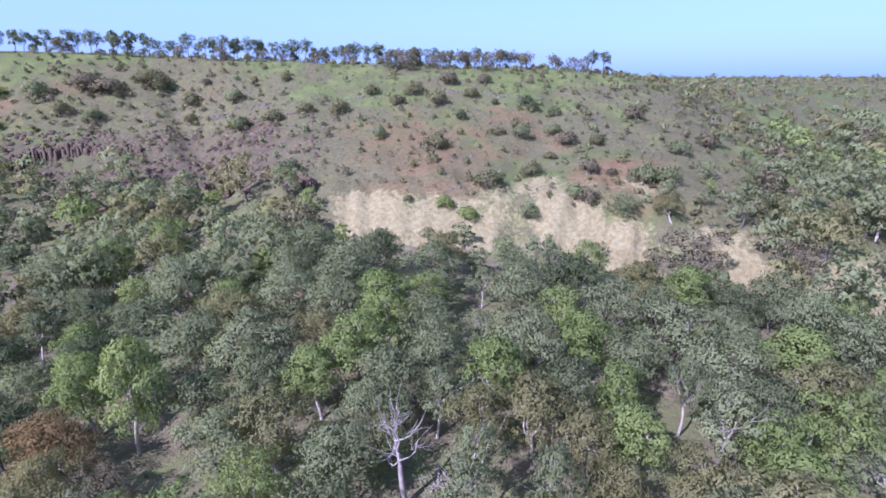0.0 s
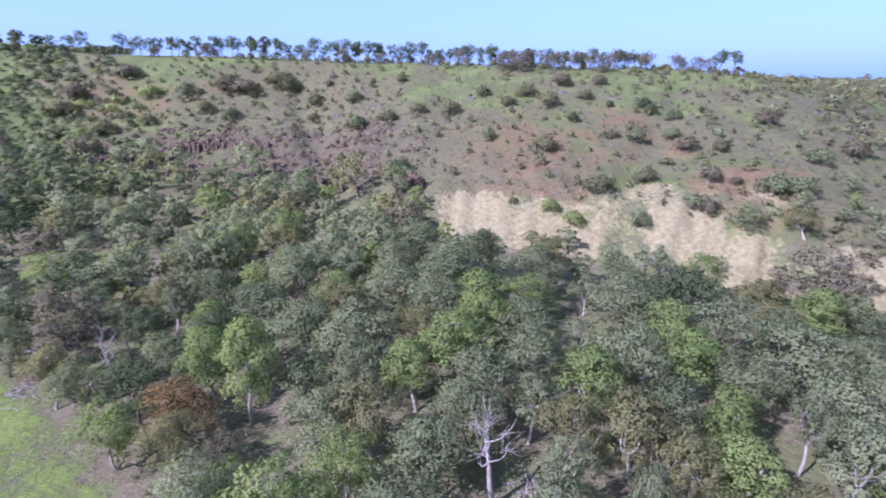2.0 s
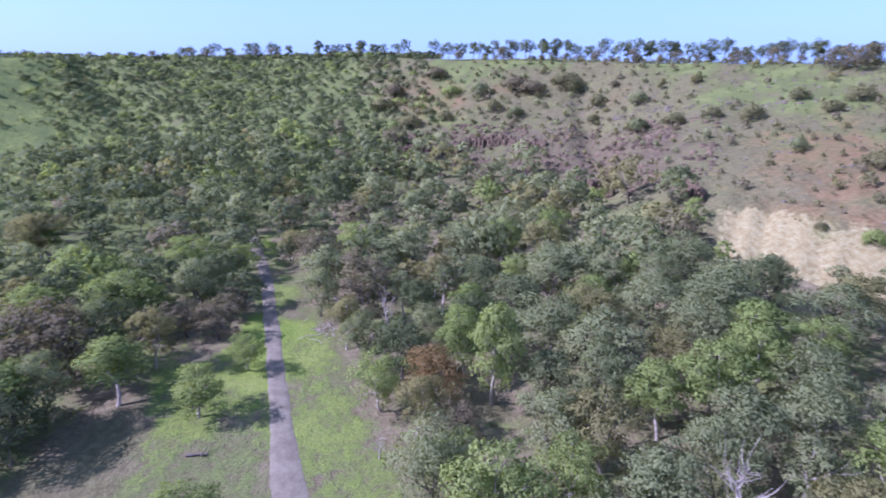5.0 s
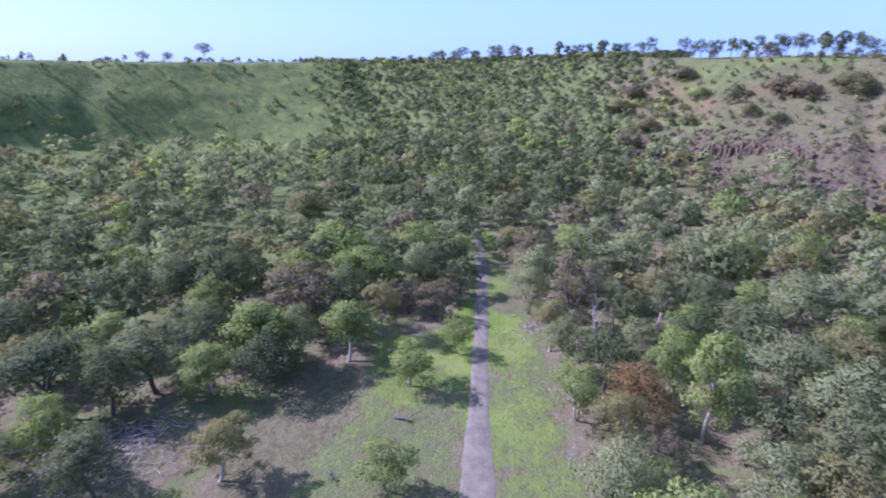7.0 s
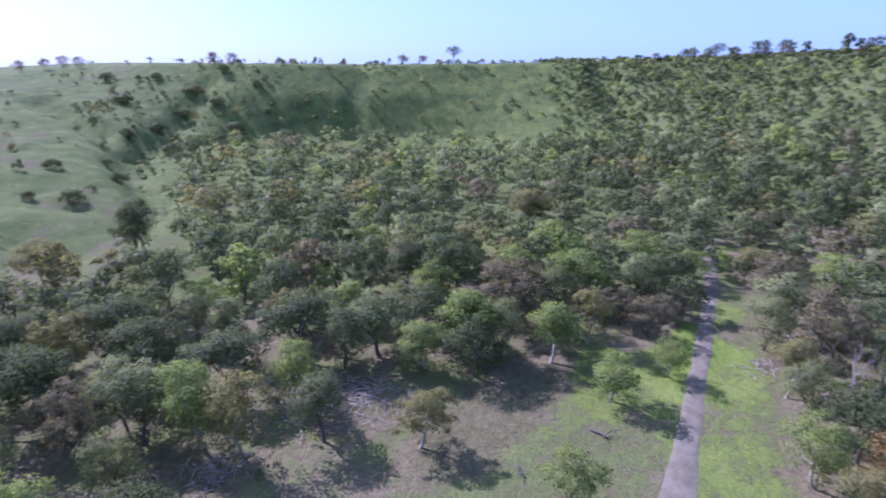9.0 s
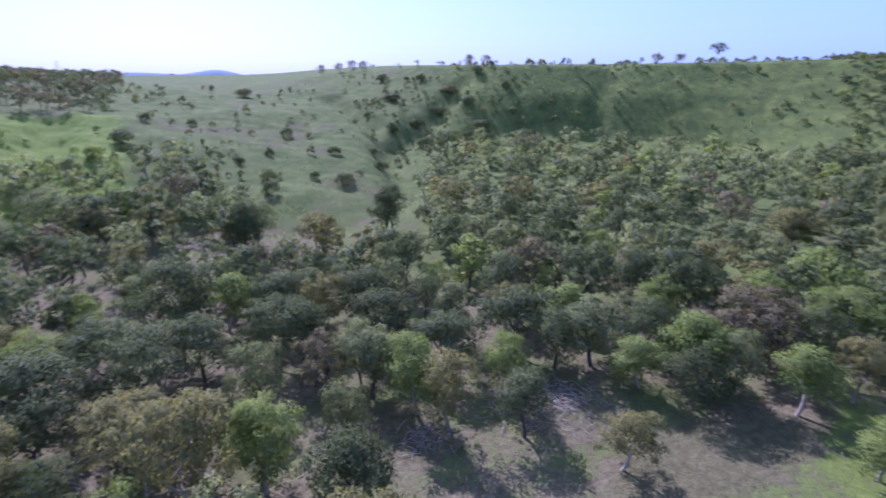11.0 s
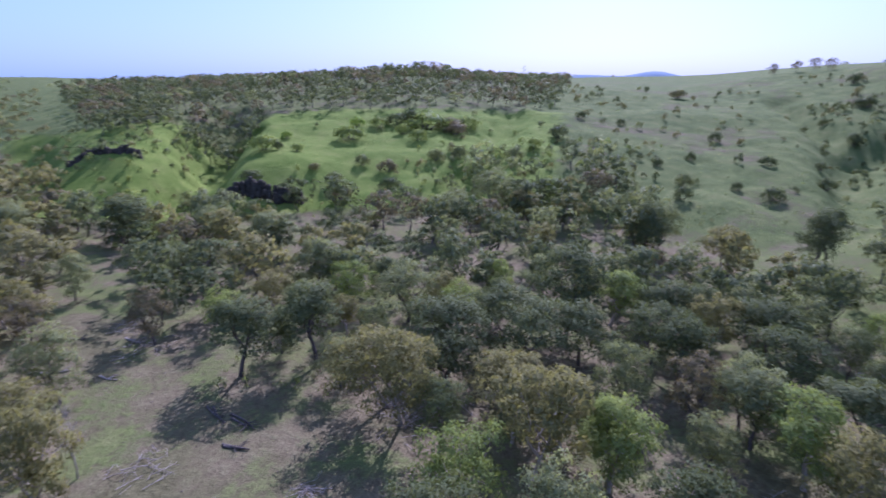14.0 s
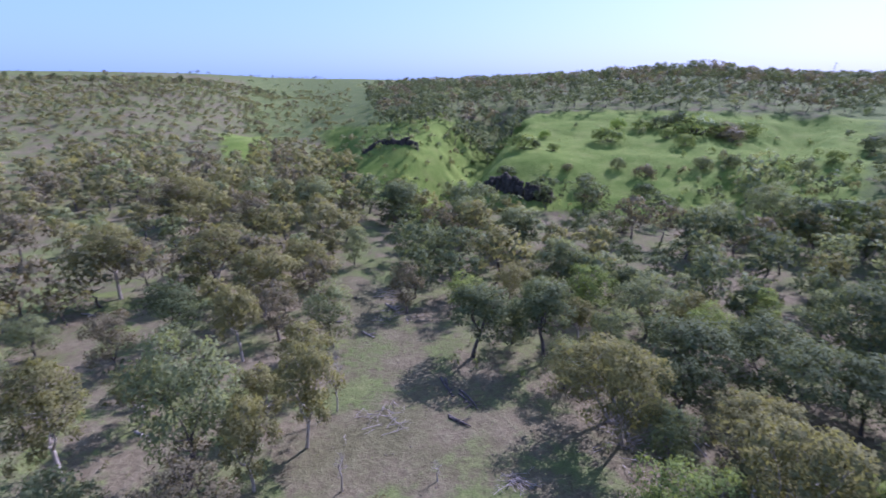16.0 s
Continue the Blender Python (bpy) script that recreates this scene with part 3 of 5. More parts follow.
KINDS = {  # nominal shapes, 12 m tall
    "grey": ("gum_tree", "rough", "grey", "grey-green river gum with a rounded drooping crown", [dict(wide=8.5, clear=0.2), dict(wide=9.5, lobes=8, clear=0.16), dict(wide=7.0, lobes=6, clear=0.26), dict(wide=9.0, lobes=9, per=7, clear=0.2)]),
    "green": ("gum_tree", "pale", "green", "bright green gum with pale limbs and full crown", [dict(wide=8.0, clear=0.28), dict(wide=7.0, lobes=6, clear=0.32), dict(wide=9.5, lobes=8, clear=0.22)]),
    "olive": ("gum_tree", "pale", "olive", "olive-green gum with pale forked limbs and open crown", [dict(wide=8.0, lobes=6, clear=0.34, open_=0.9), dict(wide=9.0, lobes=7, clear=0.32, forks=3, open_=0.9), dict(wide=8.5, lobes=8, per=6, clear=0.28, open_=0.95)]),
    "dark": ("gum_tree", "rough", "dark", "dark green gum with dense crown", [dict(wide=8.5, lobes=8, clear=0.28), dict(wide=7.5, clear=0.32), dict(wide=9.0, lobes=9, per=7, clear=0.26)]),
    "rust": ("gum_tree", "rough", "rust", "rust-brown gum with dying leaves", [dict(wide=9.5, lobes=7, clear=0.2)]),
    "brown": ("gum_tree", "rough", "brown", "thin purple-brown gum with sparse dull leaves", [dict(wide=8.5, lobes=6, per=7, count=3400, bare=3, clear=0.24, open_=0.85), dict(wide=8.0, lobes=7, per=6, count=3400, bare=3, clear=0.2, open_=0.9)]),
    "dead": ("dead_tree", "dead", None, "bleached leafless dead gum with forked limbs", [dict(wide=8.0, lobes=9, per=4, count=0, bare=8, forks=3, clear=0.34, limbs=4), dict(wide=5.0, lobes=7, per=3, count=0, bare=6, forks=1, clear=0.4)]),
    "rim": ("skyline_tree", "rough", "dark", "slender gum on the plateau edge against the sky", [dict(wide=9.5, lobes=6, per=5, count=1100, size=0.46, clear=0.4, limbs=0, flat=0.65), dict(wide=11.0, lobes=7, per=4, count=1100, size=0.46, clear=0.45, limbs=0, flat=0.55, forks=3), dict(wide=7.0, lobes=5, per=5, count=1100, size=0.624, clear=0.34, limbs=0), dict(wide=8.5, lobes=6, per=5, count=1050, size=0.46, clear=0.25, limbs=0, lean=0.08)]),
    "spread": ("skyline_tree", "rough", "brown", "wide dull-brown gum on the plateau edge", [dict(wide=12.0, lobes=7, per=5, count=1100, size=0.62, clear=0.08, limbs=0), dict(wide=13.0, lobes=7, per=5, count=1100, size=0.62, clear=0.22, limbs=0)]),
    "pale": ("gum_tree", "pale", "grey", "pale-limbed gum with a thin grey-green crown", [dict(wide=8.0, lobes=6, per=6, count=2800, bare=4, forks=3, clear=0.36, open_=0.8), dict(wide=7.5, lobes=5, per=6, count=2600, bare=4, forks=2, clear=0.42, open_=0.8)]),
}
PATTERN = {}
for kind, (name, bark, leaf, label, shapes) in KINDS.items():
    for k, kw in enumerate(shapes):
        PATTERN[kind, k] = (name, bark, leaf, label, tree_shape(100 + 17 * k + len(PATTERN), **kw))
FIRST = {}


def plant(kind, x, y, tall, wide=None, turn=0.0, variant=0, group="valley trees"):
    """One tree as a thing of its own; the first of a pattern is built, the others copy it."""
    variant %= len(KINDS[kind][4])
    s = tall / 12.0
    wide = min(wide, 1.08 * tall) if wide else None
    nominal = KINDS[kind][4][variant].get("wide", 8.0)
    sx = wide / nominal if wide else s
    m = pose(x, y, height(x, y) - 0.1, 0, 0, turn) @ Matrix.Diagonal((sx, sx, s, 1))
    key = kind, variant
    if key not in FIRST:
        name, bark, leaf, label, shape = PATTERN[key]
        FIRST[key] = thing_tree(name, shape, bark, leaf, label, "tree", group)
        FIRST[key].matrix_basis = m
        return FIRST[key]
    first = FIRST[key]
    ob = first.copy()
    scene.collection.objects.link(ob)
    for c in first.children:
        k = c.copy()
        scene.collection.objects.link(k)
        k.parent = ob
    ob.matrix_basis = m
    return ob


# ---- trees one by one
HEROES = []
HEROES += [  # clay foot: kind, place, height and spread
    ('dead', -3.8, 47.3, 13.6, 7.4), ('green', 22.1, 49.9, 11.0, 7.9), ('green', 20.4, 69.5, 12.0, 8.7), ('green', 50.5, 65.6, 12.0, 10.6), ('green', -9.1, 82.9, 13.0, 9.2),
    ('green', -16.1, 61.5, 11.0, 7.9), ('green', 5.5, 62.6, 12.0, 8.7), ('grey', -26.9, 68.1, 12.0, 15.6), ('grey', 35.6, 75.5, 12.0, 13.7), ('grey', 27.7, 80.6, 12.0, 11.8),
    ('grey', -16.7, 92.6, 12.0, 13.3), ('grey', -2.5, 95.9, 12.0, 14.7), ('grey', -27.0, 85.5, 12.0, 15.2), ('grey', 12.1, 67.3, 12.0, 10.8), ('grey', 38.8, 63.5, 12.0, 11.1),
    ('grey', 60.6, 69.5, 12.0, 10.4), ('pale', 31.5, 51.9, 12.0, 9.3), ('olive', 10.7, 54.6, 12.0, 8.4), ('olive', 16.1, 50.0, 11.0, 7.9), ('green', 36.6, 50.2, 11.0, 9.1),
    ('green', 45.4, 52.0, 11.0, 9.4), ('grey', -10.4, 46.0, 11.0, 8.5), ('olive', -19.1, 52.2, 11.0, 9.4), ('olive', 2.9, 52.1, 11.0, 7.5),
]
HEROES += [  # clay foot: kind, place, height and spread
    ('pale', 30.5, 59.6, 12.0, 6.3), ('grey', -2.0, 74.5, 12.0, 10.1), ('grey', -6.8, 61.6, 11.0, 9.3), ('brown', 50.8, 104.3, 14.1, 17.1), ('brown', 71.2, 102.2, 10.3, 17.0),
    ('olive', 54.3, 123.1, 7.0, 14.5), ('olive', 79.2, 125.6, 7.7, 14.8), ('grey', 43.3, 126.8, 6.6, 9.5), ('olive', 97.5, 116.0, 10.6, 11.3), ('grey', 84.5, 145.2, 7.5, 12.2),
    ('pale', 3.6, 44.4, 12.0, 6.0), ('pale', 11.3, 41.9, 12.0, 5.7), ('olive', 26.0, 42.9, 11.0, 7.5), ('green', 36.7, 44.1, 10.0, 8.8), ('grey', 14.0, 86.2, 12.0, 12.5),
    ('dark', 22.9, 91.8, 12.0, 11.2), ('grey', -28.0, 105.9, 12.0, 12.6), ('grey', -23.3, 61.0, 11.0, 9.7),
]
HEROES += [  # roadside: kind, place, height and spread
    ('green', -60.6, 113.7, 13.0, 8.6), ('grey', -45.9, 91.4, 12.0, 16.2), ('green', -68.8, 102.3, 12.0, 16.8), ('green', -37.5, 56.1, 16.5, 8.0), ('rust', -43.3, 51.1, 9.0, 10.6),
    ('grey', -24.5, 49.3, 11.0, 9.0), ('grey', -73.2, 95.5, 12.0, 13.7), ('brown', -93.3, 69.8, 12.9, 11.8), ('brown', -71.2, 62.2, 14.9, 10.9), ('olive', -66.2, 53.4, 9.2, 7.3),
    ('dark', -60.1, 65.6, 11.0, 7.3), ('dead', -61.8, 59.8, 11.5, 4.7), ('dead', -54.4, 57.3, 6.4, 3.1), ('pale', -62.9, 75.2, 9.5, 6.5), ('brown', -35.4, 46.6, 6.2, 9.1),
    ('green', -32.9, 39.8, 7.0, 9.4), ('dead', -41.9, 37.9, 3.3, 2.3), ('green', -73.5, 39.6, 6.8, 6.7), ('green', -67.4, 27.9, 7.8, 9.2), ('dark', -105.0, 50.5, 9.6, 9.8),
    ('brown', -92.1, 47.3, 6.8, 12.0), ('brown', -91.8, 38.4, 7.7, 9.2), ('brown', -95.1, 34.1, 5.5, 9.1), ('green', -111.3, 60.1, 8.7, 10.8),
]
HEROES += [  # roadside: kind, place, height and spread
    ('green', -115.4, 50.7, 12.0, 12.4), ('olive', -112.8, 75.1, 8.3, 12.0), ('grey', -36.1, 69.2, 12.0, 13.2), ('grey', -46.0, 88.2, 12.9, 13.1), ('pale', -63.4, 87.4, 8.1, 9.5),
    ('green', -95.7, 82.1, 12.0, 11.7), ('grey', -79.3, 81.3, 12.0, 12.0), ('green', -48.2, 16.7, 6.5, 7.4), ('green', -101.5, 32.7, 12.0, 12.5), ('brown', -86.6, 41.3, 7.5, 11.8),
    ('dark', -92.5, 26.0, 11.5, 9.1),
]
HEROES += [  # creek flat: kind, place, height and spread
    ('green', -86.5, 9.0, 9.7, 12.6), ('brown', -93.6, 16.4, 12.9, 12.8), ('grey', -80.5, 13.5, 11.0, 8.5), ('dark', -86.6, 1.9, 11.0, 10.2), ('grey', -82.4, -6.7, 11.0, 11.6),
    ('olive', -58.5, -0.2, 7.9, 11.8), ('green', -105.1, 19.2, 12.0, 11.0), ('dark', -107.7, 8.5, 12.0, 10.6), ('olive', -157.3, 36.8, 12.0, 16.3), ('dark', -78.7, -12.1, 11.0, 9.3),
    ('dark', -110.4, -2.5, 12.0, 11.3), ('dark', -75.0, 8.5, 9.5, 9.5), ('green', -78.0, 1.1, 8.7, 8.7), ('green', -69.6, -18.3, 10.0, 8.1), ('green', -59.8, -28.0, 12.3, 10.5),
    ('dark', -99.0, -26.7, 12.0, 11.8), ('grey', -61.0, -35.4, 10.9, 8.7), ('olive', -58.4, -22.3, 12.4, 8.7), ('green', -80.9, 9.6, 12.3, 11.3), ('brown', -90.6, 18.6, 13.6, 13.1),
    ('dark', -81.5, -19.3, 12.0, 14.1), ('olive', -160.7, 34.5, 12.0, 17.3), ('dark', -133.6, -71.4, 15.3, 10.2), ('dark', -123.5, -66.0, 6.7, 8.9),
]
HEROES += [  # creek flat: kind, place, height and spread
    ('olive', -120.4, -86.1, 10.7, 10.5), ('dark', -105.9, -98.3, 15.5, 9.6), ('green', -42.9, -40.5, 9.7, 8.2), ('olive', -39.0, -46.2, 9.9, 11.6), ('brown', -58.4, -42.6, 11.0, 7.8),
    ('dark', -65.4, -51.0, 12.0, 9.5), ('dark', -55.0, -61.8, 11.0, 12.7), ('dark', -83.4, -48.4, 12.0, 11.4), ('green', -39.5, -37.6, 12.2, 8.9), ('dark', -73.2, -40.3, 12.0, 11.7),
    ('dark', -65.0, -55.6, 12.0, 12.0), ('grey', -63.0, -38.7, 11.0, 9.2), ('dark', -69.7, -28.2, 11.0, 11.4), ('grey', -112.9, -100.3, 14.4, 10.9), ('olive', -118.8, -83.2, 12.0, 10.9),
    ('dark', -141.7, -73.2, 15.1, 10.3),
]
HEROES += [  # lower flat: kind, place, height and spread
    ('olive', -36.2, -56.4, 9.8, 11.0), ('olive', -31.7, -42.5, 15.9, 11.8), ('olive', -22.9, -64.5, 12.3, 13.1), ('grey', -5.9, -152.4, 12.0, 18.5), ('grey', -17.3, -140.4, 12.0, 18.0),
    ('dark', -4.1, -82.4, 13.5, 12.4), ('dark', -15.8, -80.5, 14.5, 11.3), ('grey', -25.0, -112.0, 12.0, 14.2), ('dark', -32.2, -65.0, 9.3, 10.8), ('grey', -35.7, -89.2, 12.0, 15.7),
    ('dark', -47.0, -72.0, 12.0, 15.4), ('olive', -95.4, -136.5, 11.7, 14.1), ('grey', -91.0, -150.0, 15.0, 14.8), ('grey', -68.7, -135.6, 13.3, 14.5), ('olive', -104.5, -127.7, 10.7, 12.2),
    ('grey', 30.1, -51.3, 19, 12.1), ('olive', 18.3, -58.7, 15.3, 8.9), ('olive', 22.3, -50.8, 13.0, 6.8), ('olive', 45.4, -52.0, 15.0, 10.8), ('dead', 15.9, -66.6, 12.2, 3.9),
    ('dead', 12.2, -51.1, 6.0, 2.5), ('dead', 1.2, -52.5, 3.0, 2.0), ('olive', 71.0, -107.7, 16.9, 15.4), ('olive', 52.0, -110.9, 15.3, 17.0),
]
HEROES += [  # lower flat: kind, place, height and spread
    ('olive', 36.9, -99.4, 14.9, 13.2), ('dark', 48.2, -87.1, 11.6, 12.8), ('olive', 34.2, -120.2, 10.4, 13.2), ('grey', 24.2, -130.8, 10.3, 8.5), ('dark', 17.9, -174.6, 16.6, 20.3),
    ('olive', -33.9, -49.5, 10.3, 18.2), ('olive', -22.6, -59.9, 14.6, 11.1), ('brown', 90.1, -167.3, 15.4, 16.1), ('olive', 84.1, -174.3, 15.0, 16.7), ('brown', 58.5, -155.3, 13.6, 16.6),
    ('grey', 44.3, -174.5, 14.2, 16.6), ('grey', 70.2, -80.8, 7.7, 12.2), ('olive', 34.6, -80.9, 14.0, 8.2), ('dark', -36.9, -71.0, 12.5, 13.8), ('dark', -46.3, -62.8, 12.8, 14.0),
    ('dark', -60.9, -72.9, 16.6, 14.1),
]
planted = []
for kind, x, y, tall, wide in HEROES:
    plant(kind, x, y, tall, wide, turn=(x * 37 + y * 91) % 360, variant=int(abs(x * 3 + y * 7)))
    planted.append((x, y, min(wide, 1.08 * tall) * 0.5))

# ---- the rest of the near wood
rng = np.random.default_rng(5)


def scatter(n, r0, r1, az0, az1):
    a = np.radians(rng.uniform(az0, az1, n))
    r = np.sqrt(rng.uniform(r0**2, r1**2, n))
    return -np.sin(a) * r, np.cos(a) * r


def spaced(x, y, gap, taken=()):
    """Drops what stands too near to what was kept before."""
    cell, grid, keep = 6.0, {}, []

    def put(px, py, g):
        grid.setdefault((int(px // cell), int(py // cell)), []).append((px, py, g))

    for px, py, g in taken:
        put(px, py, g)
    reach = 2
    for k, (px, py, g) in enumerate(zip(x, y, gap)):
        cx, cy = int(px // cell), int(py // cell)
        ok = all((px - qx) ** 2 + (py - qy) ** 2 > (0.5 * (g + h)) ** 2 * 1.0
                 for i in range(cx - reach, cx + reach + 1) for j in range(cy - reach, cy + reach + 1) for qx, qy, h in grid.get((i, j), ()))
        if ok:
            put(px, py, g)
            keep.append(k)
    return np.array(keep, int)


def choose(x, y, az, rank):
    """The kind of tree that grows there."""
    n1, n2 = fbm(x / 30, y / 30, 61, 2), rng.uniform()
    spur_side = 100 < az < 225
    if spur_side:
        table = [("dark", 0.42), ("grey", 0.62), ("green", 0.72), ("olive", 0.9), ("brown", 0.96), ("pale", 1.0)]
        if az > 185:
            table = [("olive", 0.35), ("grey", 0.6), ("brown", 0.8), ("pale", 0.9), ("dark", 1.0)]
    else:
        table = [("grey", 0.38), ("green", 0.56), ("olive", 0.68), ("dark", 0.76), ("pale", 0.95), ("brown", 0.98), ("dead", 1.0)]
    q = 0.75 * n2 + 0.25 * float(np.clip((n1 - 0.5) * 3 + 0.5, 0, 1))
    return next(k for k, lim in table if q <= lim or lim == 1.0)


x, y = scatter(9000, 34, 108, -46, 226)
az, r, rank, z = land(x, y)
dens = 1.0 - 0.25 * step(0.6, 0.75, fbm(x / 20, y / 20, 71))
ok = (open_ground(x, y) < 0.35) & (rng.uniform(size=len(x)) < dens) & ((near(az, 62, 118, 2) < 0.5) | (r > 60))
x, y, az, r, rank = (v[ok] for v in (x, y, az, r, rank))
gap = rng.uniform(5.0, 7.6, len(x)) * np.where(near(az, 188, 226, 2) > 0.5, 1.75, np.where(near(az, 70, 188, 2) > 0.5, 1.4, 1.1))
keep = spaced(x, y, gap, [(px, py, 1.5 * w) for px, py, w in planted])
keep = keep[np.argsort(r[keep])]
SINGLE = 125
for k in keep[:SINGLE]:
    kind = choose(x[k], y[k], az[k], rank[k])
    tall = rng.uniform(8.5, 12.5)
    plant(kind, x[k], y[k], tall, tall * rng.uniform(0.7, 0.95), rng.uniform(0, 360), int(rng.integers(9)))
rest = [(x[k], y[k], rng.uniform(8.5, 12.5), rng.uniform(0.95, 1.3), choose(x[k], y[k], az[k], rank[k])) for k in keep[SINGLE:]]

# ---- the woods further off, one mesh for each stretch
FAR_LEAF = ["grey", "green", "olive", "dark", "brown", "scrub"]
MID_SHAPES = [tree_shape(380 + k, lobes=7, per=6, count=2400, size=0.38, wide=w, sides=4, clear=c, limbs=1) for k, (w, c) in enumerate([(8.5, 0.22), (7.5, 0.26), (9.0, 0.24), (8.0, 0.3)])]
FAR_SHAPES = [tree_shape(300 + k, lobes=6 + k % 3, per=4, count=680, size=0.66, wide=w, forks=1, sides=3, clear=c, limbs=0)
              for k, (w, c) in enumerate([(9.0, 0.2), (10.5, 0.22), (8.0, 0.28), (9.5, 0.3), (11.0, 0.26), (7.0, 0.2)])]
THIN_SHAPES = [tree_shape(340 + k, lobes=5, per=3, count=180, size=1.05, wide=w, forks=1, sides=3, clear=c, limbs=0) for k, (w, c) in enumerate([(9.5, 0.2), (10.5, 0.26), (8, 0.3)])]


def wood(name, label, spots, shapes, category="trees", bark="rough"):
    """spots: x, y, height, width factor, leaf index."""
    vs, ts, ix, tone, ns, off = [], [], [], [], [], 0
    zz = land(np.array([s[0] for s in spots]), np.array([s[1] for s in spots]))[3]
    for (px, py, tall, wide, leaf), pz in zip(spots, zz):
        trunk, crown = shapes[int(rng.integers(len(shapes)))]
        a = rng.uniform(0, 6.28)
        turn = np.array([[math.cos(a), math.sin(a), 0], [-math.sin(a), math.cos(a), 0], [0, 0, 1]])
        size = np.array([wide, wide, 1.0]) * tall / 12
        tn = rng.uniform(0, 0.65)
        for (v, t, *more), mat in ((trunk, len(FAR_LEAF)), (crown, leaf)):
            vs.append((v @ turn) * size + (px, py, pz))
            ns.append(more[0] @ turn if more else np.zeros_like(v))
            ts.append(t + off)
            ix.append(np.full(len(t), mat))
            tone.append(tn + more[1] if more else np.zeros(len(v)))
            off += len(v)
    me = mesh_from(name, np.concatenate(vs), np.concatenate(ts), [LEAF[k] for k in FAR_LEAF] + [BARK[bark]], np.concatenate(ix), normals=np.concatenate(ns), tone=np.concatenate(tone))
    return tagged(new(name, me), label, category, kind="stuff")


def far_kind(az, rank):
    u = rng.uniform()
    if az > 300 or az < 45:
        return 0 if u < 0.55 else 1 if u < 0.65 else 2 if u < 0.8 else 3 if u < 0.9 else 4
    if az < 110:
        return 3 if u < 0.58 else 0 if u < 0.82 else 2 if u < 0.88 else 1 if u < 0.95 else 4
    if az < 190 and rank > 2.9:
        return 3 if u < 0.7 else 4 if u < 0.95 else 0
    if az < 190:
        return 3 if u < 0.6 else 0 if u < 0.8 else 2 if u < 0.94 else 4
    return 5 if u < 0.35 else 2 if u < 0.6 else 0 if u < 0.8 else 4


def far_wood(name, label, n, r0, r1, a0, a1, density, gap, tall, shapes):
    x, y = scatter(n, r0, r1, a0, a1)
    az, r, rank, z = land(x, y)
    d = density(x, y, az, r, rank)
    ok = rng.uniform(size=len(x)) < d
    x, y, az, rank = x[ok], y[ok], az[ok], rank[ok]
    keep = spaced(x, y, np.full(len(x), gap) * rng.uniform(0.8, 1.3, len(x)))
    low = 1 - 0.5 * near(az, -30, 14, 4) * step(98, 106, np.hypot(x, y))
    spots = [(x[k], y[k], rng.uniform(*tall) * low[k], rng.uniform(1.0, 1.5), far_kind(az[k], rank[k])) for k in keep]
    return wood(name, label, spots, shapes)


index_of = {"pale": 0, "dead": 4, "rust": 4}
wood("gum_thicket", "tangle of gums between the nearer trees", [(px, py, t, w, index_of[k] if k in index_of else FAR_LEAF.index(k)) for px, py, t, w, k in rest], MID_SHAPES)


def valley_density(x, y, az, r, rank):
    d = (1 - step(0.95, 1.35, rank)) * (open_ground(x, y) < 0.35) * (1 - near(az, 75, 232, 6) * (0.12 + 0.55 * step(0.52, 0.62, fbm(x / 22, y / 22, 73))))
    d = d * (1 - near(az, 76, 120, 5) * step(140, 165, r) * (0.12 + 0.6 * step(0.47, 0.6, fbm(x / 26, y / 26, 83))))
    d = d + (rank > 1.0) * near(az, 40, 75) * (1 - step(1.3, 2.1, rank + 1.2 * (fbm(x / 35, y / 35, 79) - 0.5))) * 0.85
    d = d + (rank > 1.0) * near(az, 75, 122) * (1 - step(1.2, 1.9, rank + 1.3 * (fbm(x / 35, y / 35, 77) - 0.5))) * 0.22
    d = d + (rank > 1.0) * near(az, 193, 230) * (1 - step(1.3, 2.0, rank)) * 0.55
    d = d + (rank > 1.0) * near(az, 132, 153) * (1 - step(1.3, 1.9, rank)) * 0.35
    d = d + (rank > 1.0) * near(az, 14, 42) * (1 - step(1.4, 1.9, rank))
    d = d + (rank > 1.0) * near(az, -50, -26, 8) * (1 - step(2.6, 3.4, rank)) * (0.10 + 0.30 * step(0.48, 0.6, fbm(x / 30, y / 30, 75))) * step(1.0, 1.5, rank)
    d = d * (1 - 0.6 * near(az, -50, -17, 3) * step(98, 104, r) * (rank < 1.35))
    d = d * (1 - 0.93 * near(az, 152, 177, 3) * step(130, 142, r)) * (1 - 0.5 * near(az, 137, 152, 2) * step(135, 150, r))
    d = d - 0.92 * near(az, 114, 133, 2) * step(132, 144, r)
    return d


far_wood("river_woods", "dense grey-green gum woods along the valley floor", 10000, 108, 190, -46, 228, valley_density, 8.0, (7.0, 14.0), FAR_SHAPES)
far_wood("valley_head_woods", "dark gum woods at the foot of the far slopes", 20000, 190, 330, -46, 228, valley_density, 8.2, (7.0, 14.0), THIN_SHAPES)


# ---- woodland on the plateau of the grass spur
def plateau_density(x, y, az, r, rank):
    return near(az, 142.5, 187.5, 1.2) * step(3.05, 3.3, rank + 0.25 * (fbm(x / 40, y / 40, 81) - 0.5) + 0.25 * near(az, 172, 190)) * (1 - step(4.7, 5.0, rank))


far_wood("plateau_woods", "open dark gum woodland on the flat hilltop", 9000, 262, 640, 138, 192, plateau_density, 8.4, (7.0, 11.5), THIN_SHAPES)


# ---- trees along the skyline
def rim_at(az):
    return float(np.interp(az % 360, AZ_TABLE, TABLE[6]))


